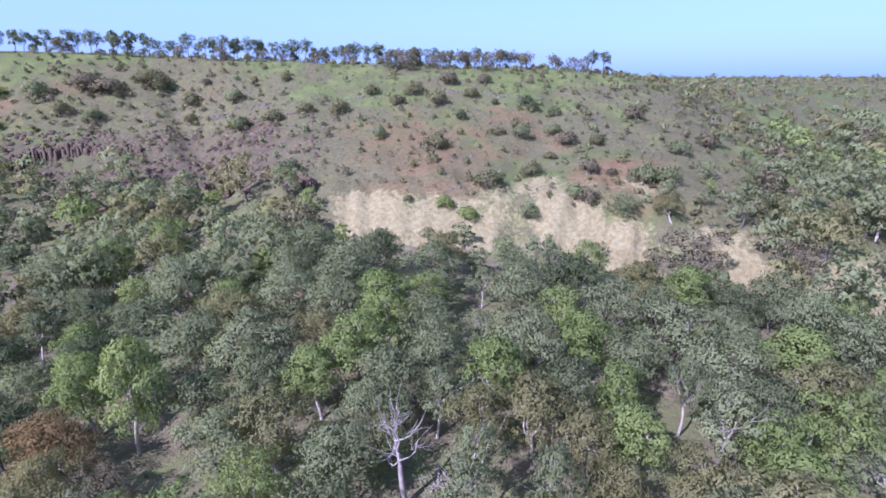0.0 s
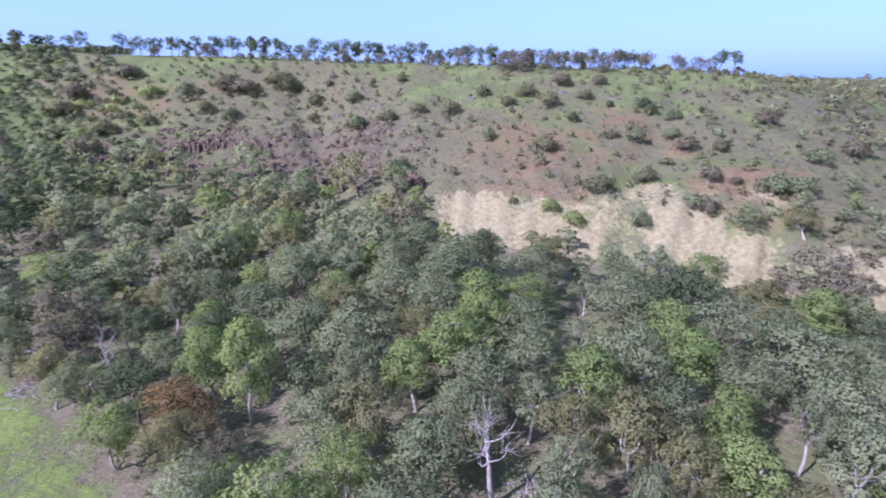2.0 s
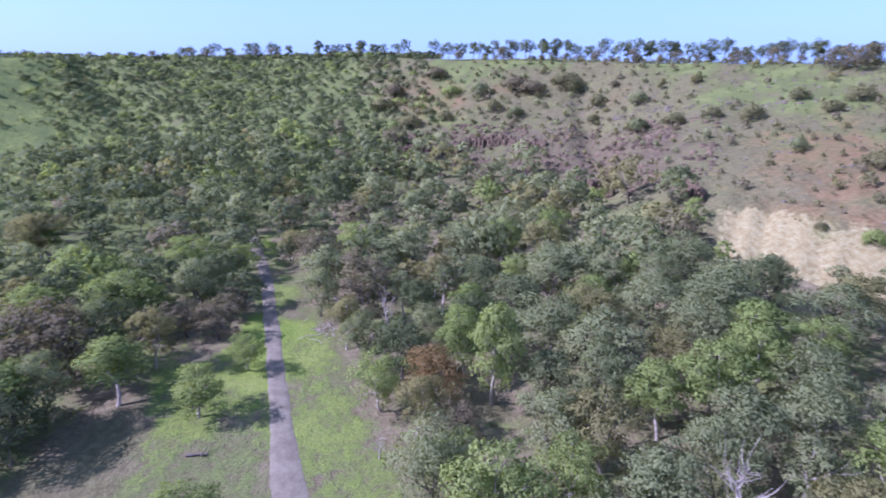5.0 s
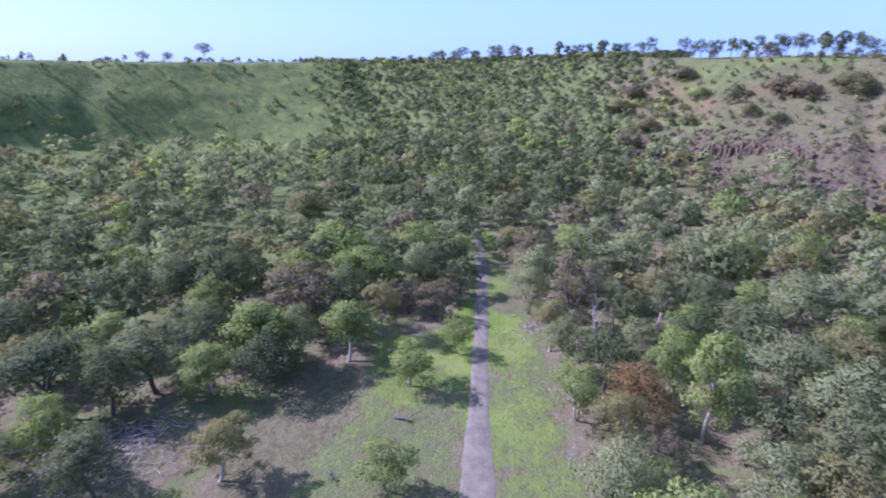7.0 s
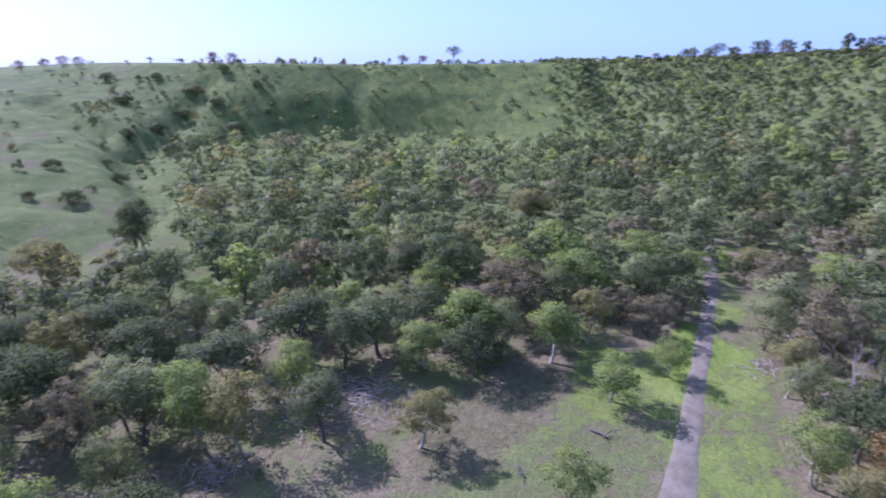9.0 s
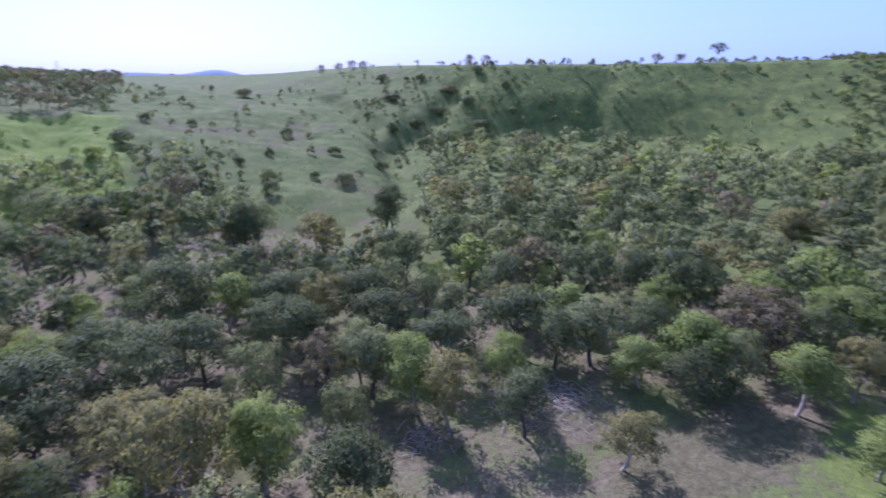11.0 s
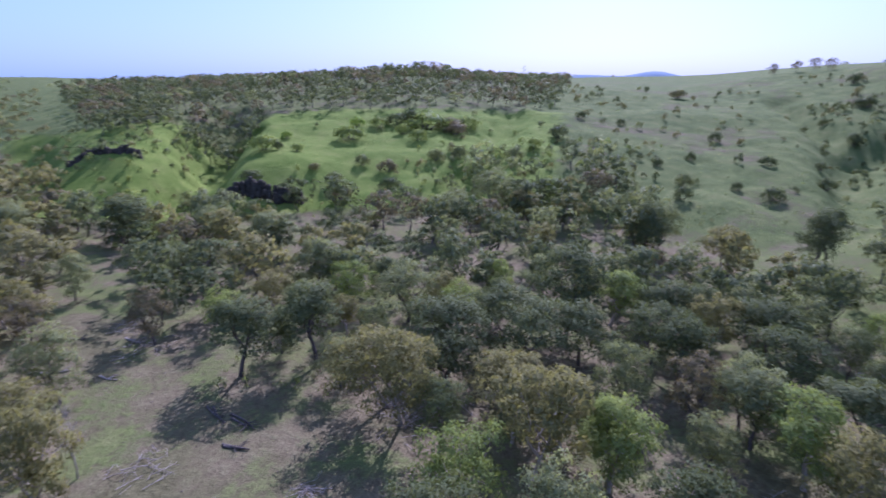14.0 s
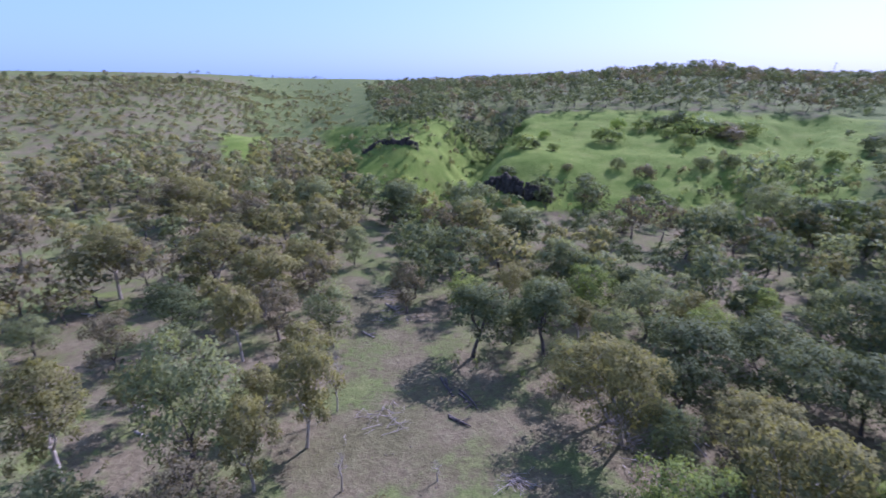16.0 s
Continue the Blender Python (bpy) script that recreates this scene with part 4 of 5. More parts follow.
def skyline(kind, az0, az1, n, tall, back=(4, 16), wide=None):
    for k in range(n):
        az = az0 + (az1 - az0) * (k + rng.uniform(0.1, 0.9)) / n
        x, y = polar(az, rim_at(az) + rng.uniform(*back))
        t = rng.uniform(*tall)
        plant(kind, x, y, t, t * rng.uniform(*wide) if wide else None, rng.uniform(0, 360), int(rng.integers(9)), "skyline trees")


skyline("rim", 6.5, 41, 46, (6.2, 10.2))
skyline("spread", 8, 40, 8, (5, 7), (0, 10), (0.9, 1.2))
skyline("spread", 5, 42, 22, (2.5, 4.5), (0, 12), (1.0, 1.6))
skyline("spread", 43, 70, 14, (2.5, 4.5), (0, 12), (1.0, 1.6))
skyline("spread", -9, 6, 15, (6, 8.5), (-6, 10), (0.75, 1.0))
skyline("rim", -8, 7, 14, (6.5, 9))
skyline("spread", -14.5, -10, 4, (5, 7), (-4, 8), (0.8, 1.0))
skyline("rim", -16.2, -14.2, 2, (8, 10.5), (0, 5))
skyline("rim", 43.5, 52.3, 12, (7.5, 10.5))
skyline("rim", 54, 65, 10, (7.5, 10.5), (4, 20))
skyline("spread", 55, 67, 6, (6.5, 8.5), (4, 14), (1.1, 1.4))
skyline("spread", 88, 91.5, 2, (7, 8), (6, 20), (1.1, 1.4))
skyline("rim", 85.5, 86.5, 1, (12, 13), (6, 12))
skyline("spread", 107, 109.5, 2, (8, 9), (6, 12), (1.3, 1.6))
skyline("rim", 92, 118, 12, (3.5, 5.5), (2, 20))
skyline("spread", 119, 124, 4, (8, 10), (4, 20), (0.9, 1.2))
skyline("rim", 196, 224, 34, (5, 9), (-25, 30))
skyline("spread", 196, 224, 12, (4, 6), (-25, 30), (1.2, 1.6))

# ======================= shrubs =======================


def shrub_shape(seed, count=820, size=0.30, clumps=11, tall=3.0, wide=4.0):
    r = np.random.default_rng(seed)
    centres, radii, wood_ = [], [], []
    for k in range(clumps):
        a = k * 2.399 + r.normal() * 0.3
        q = wide * 0.36 * math.sqrt((k + 0.3) / clumps)
        c = np.array([math.cos(a) * q, math.sin(a) * q, tall * (0.68 - 0.36 * (k / clumps)) * r.uniform(0.8, 1.15)])
        centres.append(c)
        radii.append(tall * r.uniform(0.24, 0.36))
        pts, rad = branch(r, (c[0] * 0.15, c[1] * 0.15, -0.2), c, 0.06, 0.02, 4, 0.1)
        wood_.append(tube(pts, rad, 3))
    return join(wood_), leaves(r, np.array(centres), np.array(radii), count, size, flat=0.9)


SHRUB_WORDS = {"scrub": "dull grey-brown scrub bush on the slope", "grey": "grey-green rounded bush on the slope", "dark": "dark green bush casting a shadow on the grass",
               "green": "bright green spreading bush", "brown": "dry brown bush on red soil", "herb": "yellow-green bush on the grass", "olive": "small olive-green sapling on the slope"}
SHRUB_FORM = [shrub_shape(500 + k) for k in range(4)]
SHRUBS = []
SHRUBS += [
    ('scrub', -26.5, 205.8, 5.4, 7.0), ('scrub', -16.3, 197.8, 5.4, 7.4), ('dark', 18.5, 199.1, 5.0, 2.9), ('dark', 29.4, 197.3, 8.0, 5.4), ('dark', 31.4, 194.0, 4.0, 4.3),
    ('dark', 38.5, 191.2, 6.4, 4.5), ('dark', 47.4, 195.9, 3.8, 3.0), ('scrub', 10.3, 204.7, 5.1, 5.4), ('scrub', -2.0, 162.0, 4.0, 9.5), ('grey', -19.7, 170.9, 3.8, 4.8),
    ('green', 0.5, 134.0, 3.8, 4.6), ('green', 6.1, 129.9, 5.7, 7.8), ('grey', 21.2, 129.8, 5.6, 6.5), ('scrub', 24.3, 147.5, 3.4, 4.8), ('brown', 40.3, 147.1, 3.9, 5.8),
    ('grey', 34.1, 136.3, 4.6, 6.4), ('brown', 37.0, 132.9, 3.6, 5.9), ('scrub', 11.9, 140.0, 4.3, 10.6), ('brown', 37.8, 166.8, 3.1, 7.6), ('brown', 45.8, 146.0, 2.1, 3.3),
    ('scrub', 17.8, 173.1, 2.3, 2.8), ('dark', 5.9, 183.9, 3.0, 3.7),
]
SHRUBS += [
    ('grey', 35.1, 175.0, 3.9, 6.9), ('scrub', -8.9, 135.2, 1.5, 1.9), ('scrub', 31.5, 158.4, 1.5, 3.2), ('scrub', 46.9, 166.5, 2.8, 3.9), ('grey', 24.4, 172.3, 3.9, 4.1),
    ('scrub', -36.2, 194.2, 4.1, 5.4), ('scrub', -2.0, 197.0, 4.0, 5.3), ('brown', 15.9, 218.9, 5.7, 8.6), ('brown', 2.3, 217.0, 4.3, 4.9), ('scrub', -10.3, 207.7, 5.6, 8.4),
    ('brown', 65.2, 188.6, 4.8, 7.1), ('grey', 70.9, 162.2, 4.1, 5.1), ('brown', 84.2, 173.7, 5.4, 7.6), ('grey', 58.8, 140.7, 4.5, 5.4), ('grey', 53.2, 141.3, 4.6, 6.4),
    ('brown', -137.1, 216.8, 7.1, 9.7), ('brown', -127.9, 216.0, 6.4, 9.7), ('scrub', -138.7, 201.4, 6.8, 12.3), ('grey', -151.4, 208.3, 8.0, 6.4), ('green', -166.2, 206.4, 7.0, 9.6),
    ('scrub', -93.9, 205.6, 4.6, 6.1), ('brown', -93.9, 223.1, 7.1, 8.0),
]
SHRUBS += [
    ('olive', -61.6, 220.6, 5.9, 4.0), ('scrub', -58.5, 190.7, 3.6, 4.9), ('grey', -78.1, 209.4, 5.1, 6.0), ('scrub', -116.8, 223.8, 4.9, 9.8), ('brown', -184.1, 216.3, 6.7, 10.0),
    ('brown', -198.6, 200.9, 6.4, 14.5), ('scrub', -197.0, 190.4, 5.6, 10.8), ('scrub', -112.6, 223.8, 4.9, 6.6), ('scrub', -95.7, 212.4, 5.0, 7.8), ('grey', -69.6, 189.1, 4.1, 6.9),
    ('scrub', -47.8, 193.2, 3.0, 4.1), ('grey', -126.8, 200.8, 4.6, 6.1), ('scrub', -172.1, 184.1, 4.5, 7.4), ('scrub', -157.8, 191.3, 4.5, 6.0), ('dark', -178.7, 167.6, 6.2, 8.4),
    ('dark', -43.3, 150.9, 4.4, 6.7), ('green', -85.7, -246.0, 6.8, 10.1), ('dark', -94.2, -245.5, 6.9, 12.1), ('green', -91.4, -230.5, 7.2, 11.5), ('green', -94.0, -219.2, 7.0, 11.2),
    ('green', -105.9, -235.3, 7.6, 12.1), ('dark', -102.2, -247.2, 6.3, 10.6),
]
SHRUBS += [
    ('scrub', -116.1, -233.2, 7.0, 10.5), ('green', -126.2, -233.6, 7.2, 10.8), ('brown', -114.9, -223.7, 6.1, 8.5), ('green', -29.9, -222.5, 5.4, 8.0), ('dark', -35.0, -220.7, 5.4, 8.1),
    ('herb', -42.7, -244.3, 6.9, 12.0), ('herb', -76.2, -249.6, 5.0, 7.3), ('green', -66.9, -232.0, 4.6, 8.7), ('green', -41.7, -218.6, 2.7, 4.7), ('dark', -67.0, -182.1, 3.1, 5.8),
    ('brown', -70.6, -194.1, 3.9, 8.3), ('grey', -101.3, -193.6, 9.0, 10.5), ('green', -132.1, -186.4, 7.6, 8.9), ('green', -104.1, -184.1, 7.4, 8.9), ('grey', -119.2, -181.4, 9.1, 6.1),
    ('dark', -153.3, -198.1, 10.4, 10.4), ('grey', -63.5, -202.8, 4.2, 4.2), ('grey', -91.4, -195.1, 7.4, 7.4), ('grey', -49.3, -192.3, 3.6, 5.1), ('brown', -48.7, -181.1, 4.9, 6.2),
    ('scrub', -44.3, -201.2, 2.3, 3.4), ('dark', -21.1, -200.4, 2.9, 5.3),
]
SHRUBS += [
    ('green', -115.2, -149.2, 5.4, 6.8), ('dark', -105.2, -158.2, 8.1, 9.5), ('grey', -52.3, -156.5, 4.5, 6.8), ('dark', -177.1, -111.8, 4.8, 7.1), ('dark', -150.1, -125.3, 4.7, 8.3),
    ('grey', -163.7, -137.0, 6.0, 6.9), ('dark', -175.6, -124.0, 4.1, 5.6), ('dark', -221.8, -171.7, 3.8, 4.2), ('dark', -188.2, -155.4, 5.4, 3.7), ('dark', -283.4, -145.4, 7.7, 6.9),
    ('dark', -317.1, -111.0, 10.4, 12.8), ('dark', -312.3, -96.9, 11.8, 7.6), ('dark', -342.5, -140.0, 11.2, 13.5), ('dark', -310.6, -142.0, 9.4, 12.8), ('dark', -337.5, -174.7, 10.0, 10.5),
    ('dark', -305.3, -173.1, 3.6, 3.6), ('dark', -337.2, -170.8, 4.7, 9.5), ('dark', -206.9, -134.9, 3.3, 8.3), ('dark', -169.7, -155.3, 3.8, 9.6), ('dark', -232.8, -129.6, 2.8, 3.1),
    ('scrub', -369.0, -142.3, 7.0, 9.4), ('dark', -349.0, -121.3, 4.3, 10.8),
]
SHRUBS += [
    ('dark', -349.4, -91.0, 10.8, 8.0), ('dark', -330.5, -105.9, 8.1, 8.1), ('dark', -368.1, -102.0, 4.3, 6.4), ('dark', -385.8, -172.3, 12.8, 7.7), ('dark', -387.7, -184.9, 10.5, 5.8),
    ('dark', -386.7, -128.5, 7.9, 7.0), ('dark', -387.8, -206.9, 8.2, 7.1), ('dark', -185.2, -221.9, 5.6, 3.6), ('scrub', -307.4, -270.5, 5.5, 12.1), ('dark', -202.3, -211.9, 2.8, 3.2),
    ('dark', -212.0, -114.7, 6.3, 9.5), ('dark', -277.5, -121.6, 11.4, 11.4),
]

shrub_first = {}
for k, (leaf, x, y, tall, wide) in enumerate(SHRUBS):
    key = leaf, k % 4
    wide = min(wide, 5.4 if math.hypot(x, y) < 250 else 9.0)
    tall = min(tall, 0.7 * wide + 0.6, 3.9 if math.hypot(x, y) < 250 else 4.8)
    m = pose(x, y, height(x, y) - 0.1, 0, 0, (k * 77) % 360) @ Matrix.Diagonal((wide / 4.0, wide / 4.0, tall / 3.0, 1))
    if key not in shrub_first:
        (sv, st), crown = SHRUB_FORM[k % 4]
        root = tagged(new("bush"), SHRUB_WORDS[leaf], "bush", "bushes on the slopes")
        for nm, me in (("stem", mesh_from("stem", sv, st, [BARK["rough"]])), ("foliage", mesh_from("foliage", crown[0], crown[1], [LEAF[leaf]], normals=crown[2], tone=crown[3]))):
            new(nm, me).parent = root
        shrub_first[key] = root
        root.matrix_basis = m
    else:
        copy_thing(shrub_first[key], m)

SCRUB_FORMS = [shrub_shape(520 + k, 84, 0.70, 5) for k in range(5)]
SMALL_FORMS = [shrub_shape(540 + k, 26, 0.85, 3) for k in range(5)]
STRETCH = np.array([3, 3, 4])


def cut(form, stem=12):
    """The same bush at the trees' nominal height of 12 m, with one stem."""
    (v, t), (lv, lt, ln, lo) = form
    return (v[:stem] * STRETCH, t[(t < stem).all(1)]), (lv * STRETCH, lt, ln, lo)


FAR_SCRUB = [cut(f, 0) for f in SCRUB_FORMS]
LOW_FORMS = [cut(f, 0) for f in SMALL_FORMS]
SCRUB_FORMS = [cut(f) for f in SCRUB_FORMS]


def scrub(name, label, n, r0, r1, a0, a1, density, gap, tall, kinds, wide=(0.8, 1.3), forms=None):
    x, y = scatter(n, r0, r1, a0, a1)
    az, r, rank, z = land(x, y)
    ok = rng.uniform(size=len(x)) < density(x, y, az, r, rank)
    x, y, az, rank = x[ok], y[ok], az[ok], rank[ok]
    keep = spaced(x, y, np.full(len(x), gap) * rng.uniform(0.8, 1.3, len(x)))
    spots = [(x[k], y[k], rng.uniform(*tall) * rng.uniform(0.7, 1.1), rng.uniform(*wide), FAR_LEAF.index(kinds[int(rng.integers(len(kinds)))])) for k in keep]
    return wood(name, label, spots, forms or SCRUB_FORMS, "scrub")


patch = lambda x, y, s, seed: step(0.42, 0.62, fbm(x / s, y / s, seed))  # noqa: E731
scrub("red_hill_scrub", "scattered grey and brown bushes on the red hill", 14000, 136, 290, -46, 44,
      lambda x, y, az, r, rank: (rank > 1.9) * (rank < 4.3) * (0.06 + 0.25 * patch(x, y, 22, 91) + 0.6 * near(az, -22, 8, 3) * step(3.5, 3.8, rank) + 0.7 * step(3.85, 3.95, rank) + 0.42 * near(az, 20, 48, 5)
                                                + 0.1 * near(az, -46, -20, 4)) * (1 - 0.8 * near(az, 2, 18, 4) * step(2.6, 3.0, rank)), 3.6, (1.0, 3.2), ["scrub", "scrub", "grey", "brown", "olive"])
scrub("red_hill_low_scrub", "small low bushes dotted over the red hill", 14000, 136, 270, -46, 44,
      lambda x, y, az, r, rank: (rank > 1.7) * (rank < 4.1) * (0.14 + 0.36 * patch(x, y, 15, 93)), 2.2, (0.5, 1.5), ["scrub", "grey", "olive", "dark"], forms=LOW_FORMS)
scrub("bowl_scrub", "dense dark green thicket on the side of the bowl", 16000, 190, 420, 38, 80,
      lambda x, y, az, r, rank: (rank > 1.2) * (rank < 4.2) * near(az, 43, 74, 4) * (0.5 + 0.5 * patch(x, y, 25, 95)), 3.2, (1.8, 4.8), ["dark", "dark", "dark", "dark", "green", "grey"], (1.1, 1.8))
scrub("green_slope_scrub", "dark bushes scattered over the green slope", 5000, 200, 480, 72, 142,
      lambda x, y, az, r, rank: (rank > 1.5) * (rank < 4.4) * (0.03 + 0.02 * near(az, 70, 112, 3) + 0.10 * patch(x, y, 30, 97) * (1 - 0.3 * near(az, 114, 145)) + 0.02 * near(az, 72, 116, 3) * step(3.5, 3.9, rank) + 0.3 * near(az, 107, 120, 2) * (rank < 3.2)), 4.5, (1.8, 4.8), ["dark", "dark", "grey", "scrub"])
scrub("spur_scrub", "bushes in the hollows of the grass spur", 5000, 170, 320, 132, 200,
      lambda x, y, az, r, rank: (rank > 1.0) * (rank < 3.3) * (0.012 + 0.45 * near(az, 132, 158, 4) * (rank < 2.2) + 0.5 * near(az, 178, 186, 2) + 0.25 * near(az, 188, 200, 2)), 3.6, (1.5, 4.0), ["dark", "grey", "green", "scrub"])
scrub("valley_side_scrub", "grey scrub covering the far side of the valley", 34000, 205, 760, 190, 234,
      lambda x, y, az, r, rank: (rank > 0.8) * (rank < 4.4) * (0.12 + 0.8 * patch(x, y, 32, 99)) * (1 - 0.85 * near(az, 185, 199, 1.5) * (rank > 2.6)) * (1 - near(az, 198, 203, 1.5) * (rank > 1.7) * (rank < 3)) * near(az, 190, 240, 2), 4.4, (1.6, 4.5), ["scrub", "scrub", "grey", "grey", "olive", "brown"], (1.1, 2.0), FAR_SCRUB)
scrub("ridge_scrub", "grey bushes and small gums along the side valley", 12000, 200, 900, -46, -14,
      lambda x, y, az, r, rank: (rank > 2.6) * (rank < 5.0) * (0.04 + 0.24 * patch(x, y, 60, 107)) * near(az, -60, -19, 6), 7.0, (2.0, 5.0), ["scrub", "grey", "olive", "brown"], (1.0, 1.8), FAR_SCRUB)
scrub("distant_trees", "far trees and hedges dotted over the plateau", 5000, 620, 2600, 118, 232,
      lambda x, y, az, r, rank: (rank > 4.2) * (0.02 + 0.5 * patch(x, y, 160, 121)) * (1 - 0.8 * near(az, 118, 142)), 16.0, (4.0, 8.0), ["dark", "grey", "brown"], (1.0, 2.0), LOW_FORMS)
scrub("distant_ridge_trees", "far trees scattered along the side valley's ridge", 3000, 500, 2400, -46, -14,
      lambda x, y, az, r, rank: (rank > 3.6) * (0.05 + 0.5 * patch(x, y, 120, 123)), 16.0, (4.0, 7.5), ["dark", "grey", "brown"], (1.0, 2.0), LOW_FORMS)
scrub("undergrowth", "low grey and green bushes under the trees", 16000, 36, 230, -46, 228,
      lambda x, y, az, r, rank: (rank < 1.3) * (open_ground(x, y) < 0.5) * (0.15 + 0.6 * patch(x, y, 14, 101)), 2.4, (0.5, 1.8), ["scrub", "grey", "grey", "green", "dark"], forms=LOW_FORMS)

# ---- low herbs and tussocks that roughen the slopes and verges
HERB_FORMS = [shrub_shape(560 + k, 10, 0.9, 1) for k in range(4)]
HERB_FORMS = [cut(f, 0) for f in HERB_FORMS]
scrub("slope_herbs", "knee-high green herbs over the grassy slopes", 60000, 175, 440, 70, 190,
      lambda x, y, az, r, rank: (rank > 1.1) * (rank < 4.2) * (0.35 + 0.65 * patch(x, y, 10, 103)) * (1 - 0.5 * near(az, 112, 192)), 1.9, (0.4, 1.0), ["dark", "dark", "green"], (1.0, 1.6), HERB_FORMS)
scrub("slope_bracken", "dark green bracken and low bushes over the upper green slope", 16000, 200, 460, 66, 122,
      lambda x, y, az, r, rank: (rank > 1.5) * (rank < 4.3) * near(az, 68, 112, 3) * (0.25 + 0.75 * patch(x, y, 18, 109)), 3.0, (0.45, 1.0), ["dark", "green", "green", "grey"], (2.0, 3.4), LOW_FORMS)
scrub("verge_tussocks", "grass tussocks along the track and clearings", 30000, 40, 150, -10, 215,
      lambda x, y, az, r, rank: (open_ground(x, y) > 0.3) * 0.35 * patch(x, y, 5, 105) * (np.abs(road_place(x, y)[1]) > 2.6), 0.8, (0.12, 0.32), ["green", "green", "olive"], (0.9, 1.5), HERB_FORMS)


# ======================= rock =======================


def boulder(rng_, size):
    """An angular block: a squashed, jittered octahedron-like stone."""
    t = np.arange(5) * 2 * np.pi / 5
    low = np.stack([np.cos(t), np.sin(t), np.full(5, -0.4)], -1)
    high = np.stack([np.cos(t + 0.6) * 0.7, np.sin(t + 0.6) * 0.7, np.full(5, 0.45)], -1)
    v = np.concatenate([low, high, [[0, 0, 0.6]]]) * (1 + rng_.normal(size=(11, 3)) * 0.16) * size
    f = [[i, (i + 1) % 5, 5 + i] for i in range(5)] + [[(i + 1) % 5, 5 + (i + 1) % 5, 5 + i] for i in range(5)] + [[5 + i, 5 + (i + 1) % 5, 10] for i in range(5)]
    return v, np.array(f)


def stones(name, label, n, r0, r1, a0, a1, density, size, mat):
    x, y = scatter(n, r0, r1, a0, a1)
    az, r, rank, z = land(x, y)
    ok = rng.uniform(size=len(x)) < density(x, y, az, r, rank)
    pieces = []
    for px, py, pz in zip(x[ok], y[ok], z[ok]):
        v, f = boulder(rng, rng.uniform(*size) * np.array([1.2, 0.9, 0.8]))
        pieces.append((v + (px, py, pz), f))
    tagged(new(name, mesh_from(name, *join(pieces), [mat])), label, "rocks", kind="stuff")


stones("hill_stones", "loose weathered stones strewn over the red hill", 9000, 136, 250, -40, 42,
       lambda x, y, az, r, rank: (rank > 1.9) * (rank < 4.0) * (0.04 + 0.5 * patch(x, y, 9, 111) * step(0.5, 0.58, fbm(az / 9, r / 9, 113))), (0.25, 0.7), STONE)
stones("dark_scree", "dark basalt blocks below the cliff", 5000, 160, 250, 13, 47,
       lambda x, y, az, r, rank: (rank > 1.3) * (rank < 3.0) * 0.6 * patch(x, y, 10, 115), (0.4, 1.3), BASALT)


def cliff(label, az0, az1, r0, r1, high, drop=1.0, wide=1.1, columns=0.5, mat=BASALT):
    """A broken rock face: courses of angular blocks set into the slope, some of them tall columns."""
    pieces = []
    a, b = np.array(polar(az0, r0)), np.array(polar(az1, r1))
    length = np.linalg.norm(b - a)
    n = int(length / (wide * 0.75))
    for k in range(n):
        t = (k + rng.uniform(0, 1)) / n
        p = a + (b - a) * t
        out = p / np.linalg.norm(p)
        wave = (fbm(np.array([t * length / 7.0]), np.array([az0 * 1.0]), 131)[0] - 0.5) * 6 * wide
        p = p + out * wave
        base = height(*p) - drop
        rise = min(high, max(0.8, height(*(p + out * high)) - base - drop)) * (0.45 + 0.55 * math.sin(math.pi * min(max(t, 0.1), 0.9)) ** 0.5) + drop
        z = 0.0
        while z < rise:
            tall = (rise - z) * rng.uniform(0.7, 1.1) if rng.uniform() < columns else wide * rng.uniform(0.7, 1.6)
            tall = max(tall, 0.5)
            s = wide * rng.uniform(0.55, 1.1)
            sides = 5
            ang = rng.uniform(0, 6.28) + np.arange(sides) * 2 * np.pi / sides
            ring = np.stack([np.cos(ang), np.sin(ang), np.zeros(sides)], -1) * s * rng.uniform(0.75, 1.2, (sides, 1))
            top = ring * rng.uniform(0.7, 0.95) + (0, 0, tall) + rng.normal(size=(sides, 3)) * 0.14 * wide
            q = p + out * (0.35 * z + rng.normal() * 0.45 * wide)
            v = np.concatenate([ring, top, [top.mean(0) + (0, 0, 0.1 * wide)]]) + (q[0], q[1], base + z)
            f = ([[i, (i + 1) % sides, sides + i] for i in range(sides)] + [[(i + 1) % sides, sides + (i + 1) % sides, sides + i] for i in range(sides)]
                 + [[sides + i, sides + (i + 1) % sides, 2 * sides] for i in range(sides)])
            pieces.append((v, np.array(f)))
            z += tall * 0.85
    root = tagged(new("rock_outcrop"), label, "cliff")
    foot = np.mean([v[:, :3].mean(0) for v, f in pieces], axis=0)
    foot[2] = height(foot[0], foot[1])
    root.matrix_basis = pose(*foot)
    for v, f in pieces:
        new("block", mesh_from("block", v - foot, f, [mat])).parent = root
    return root


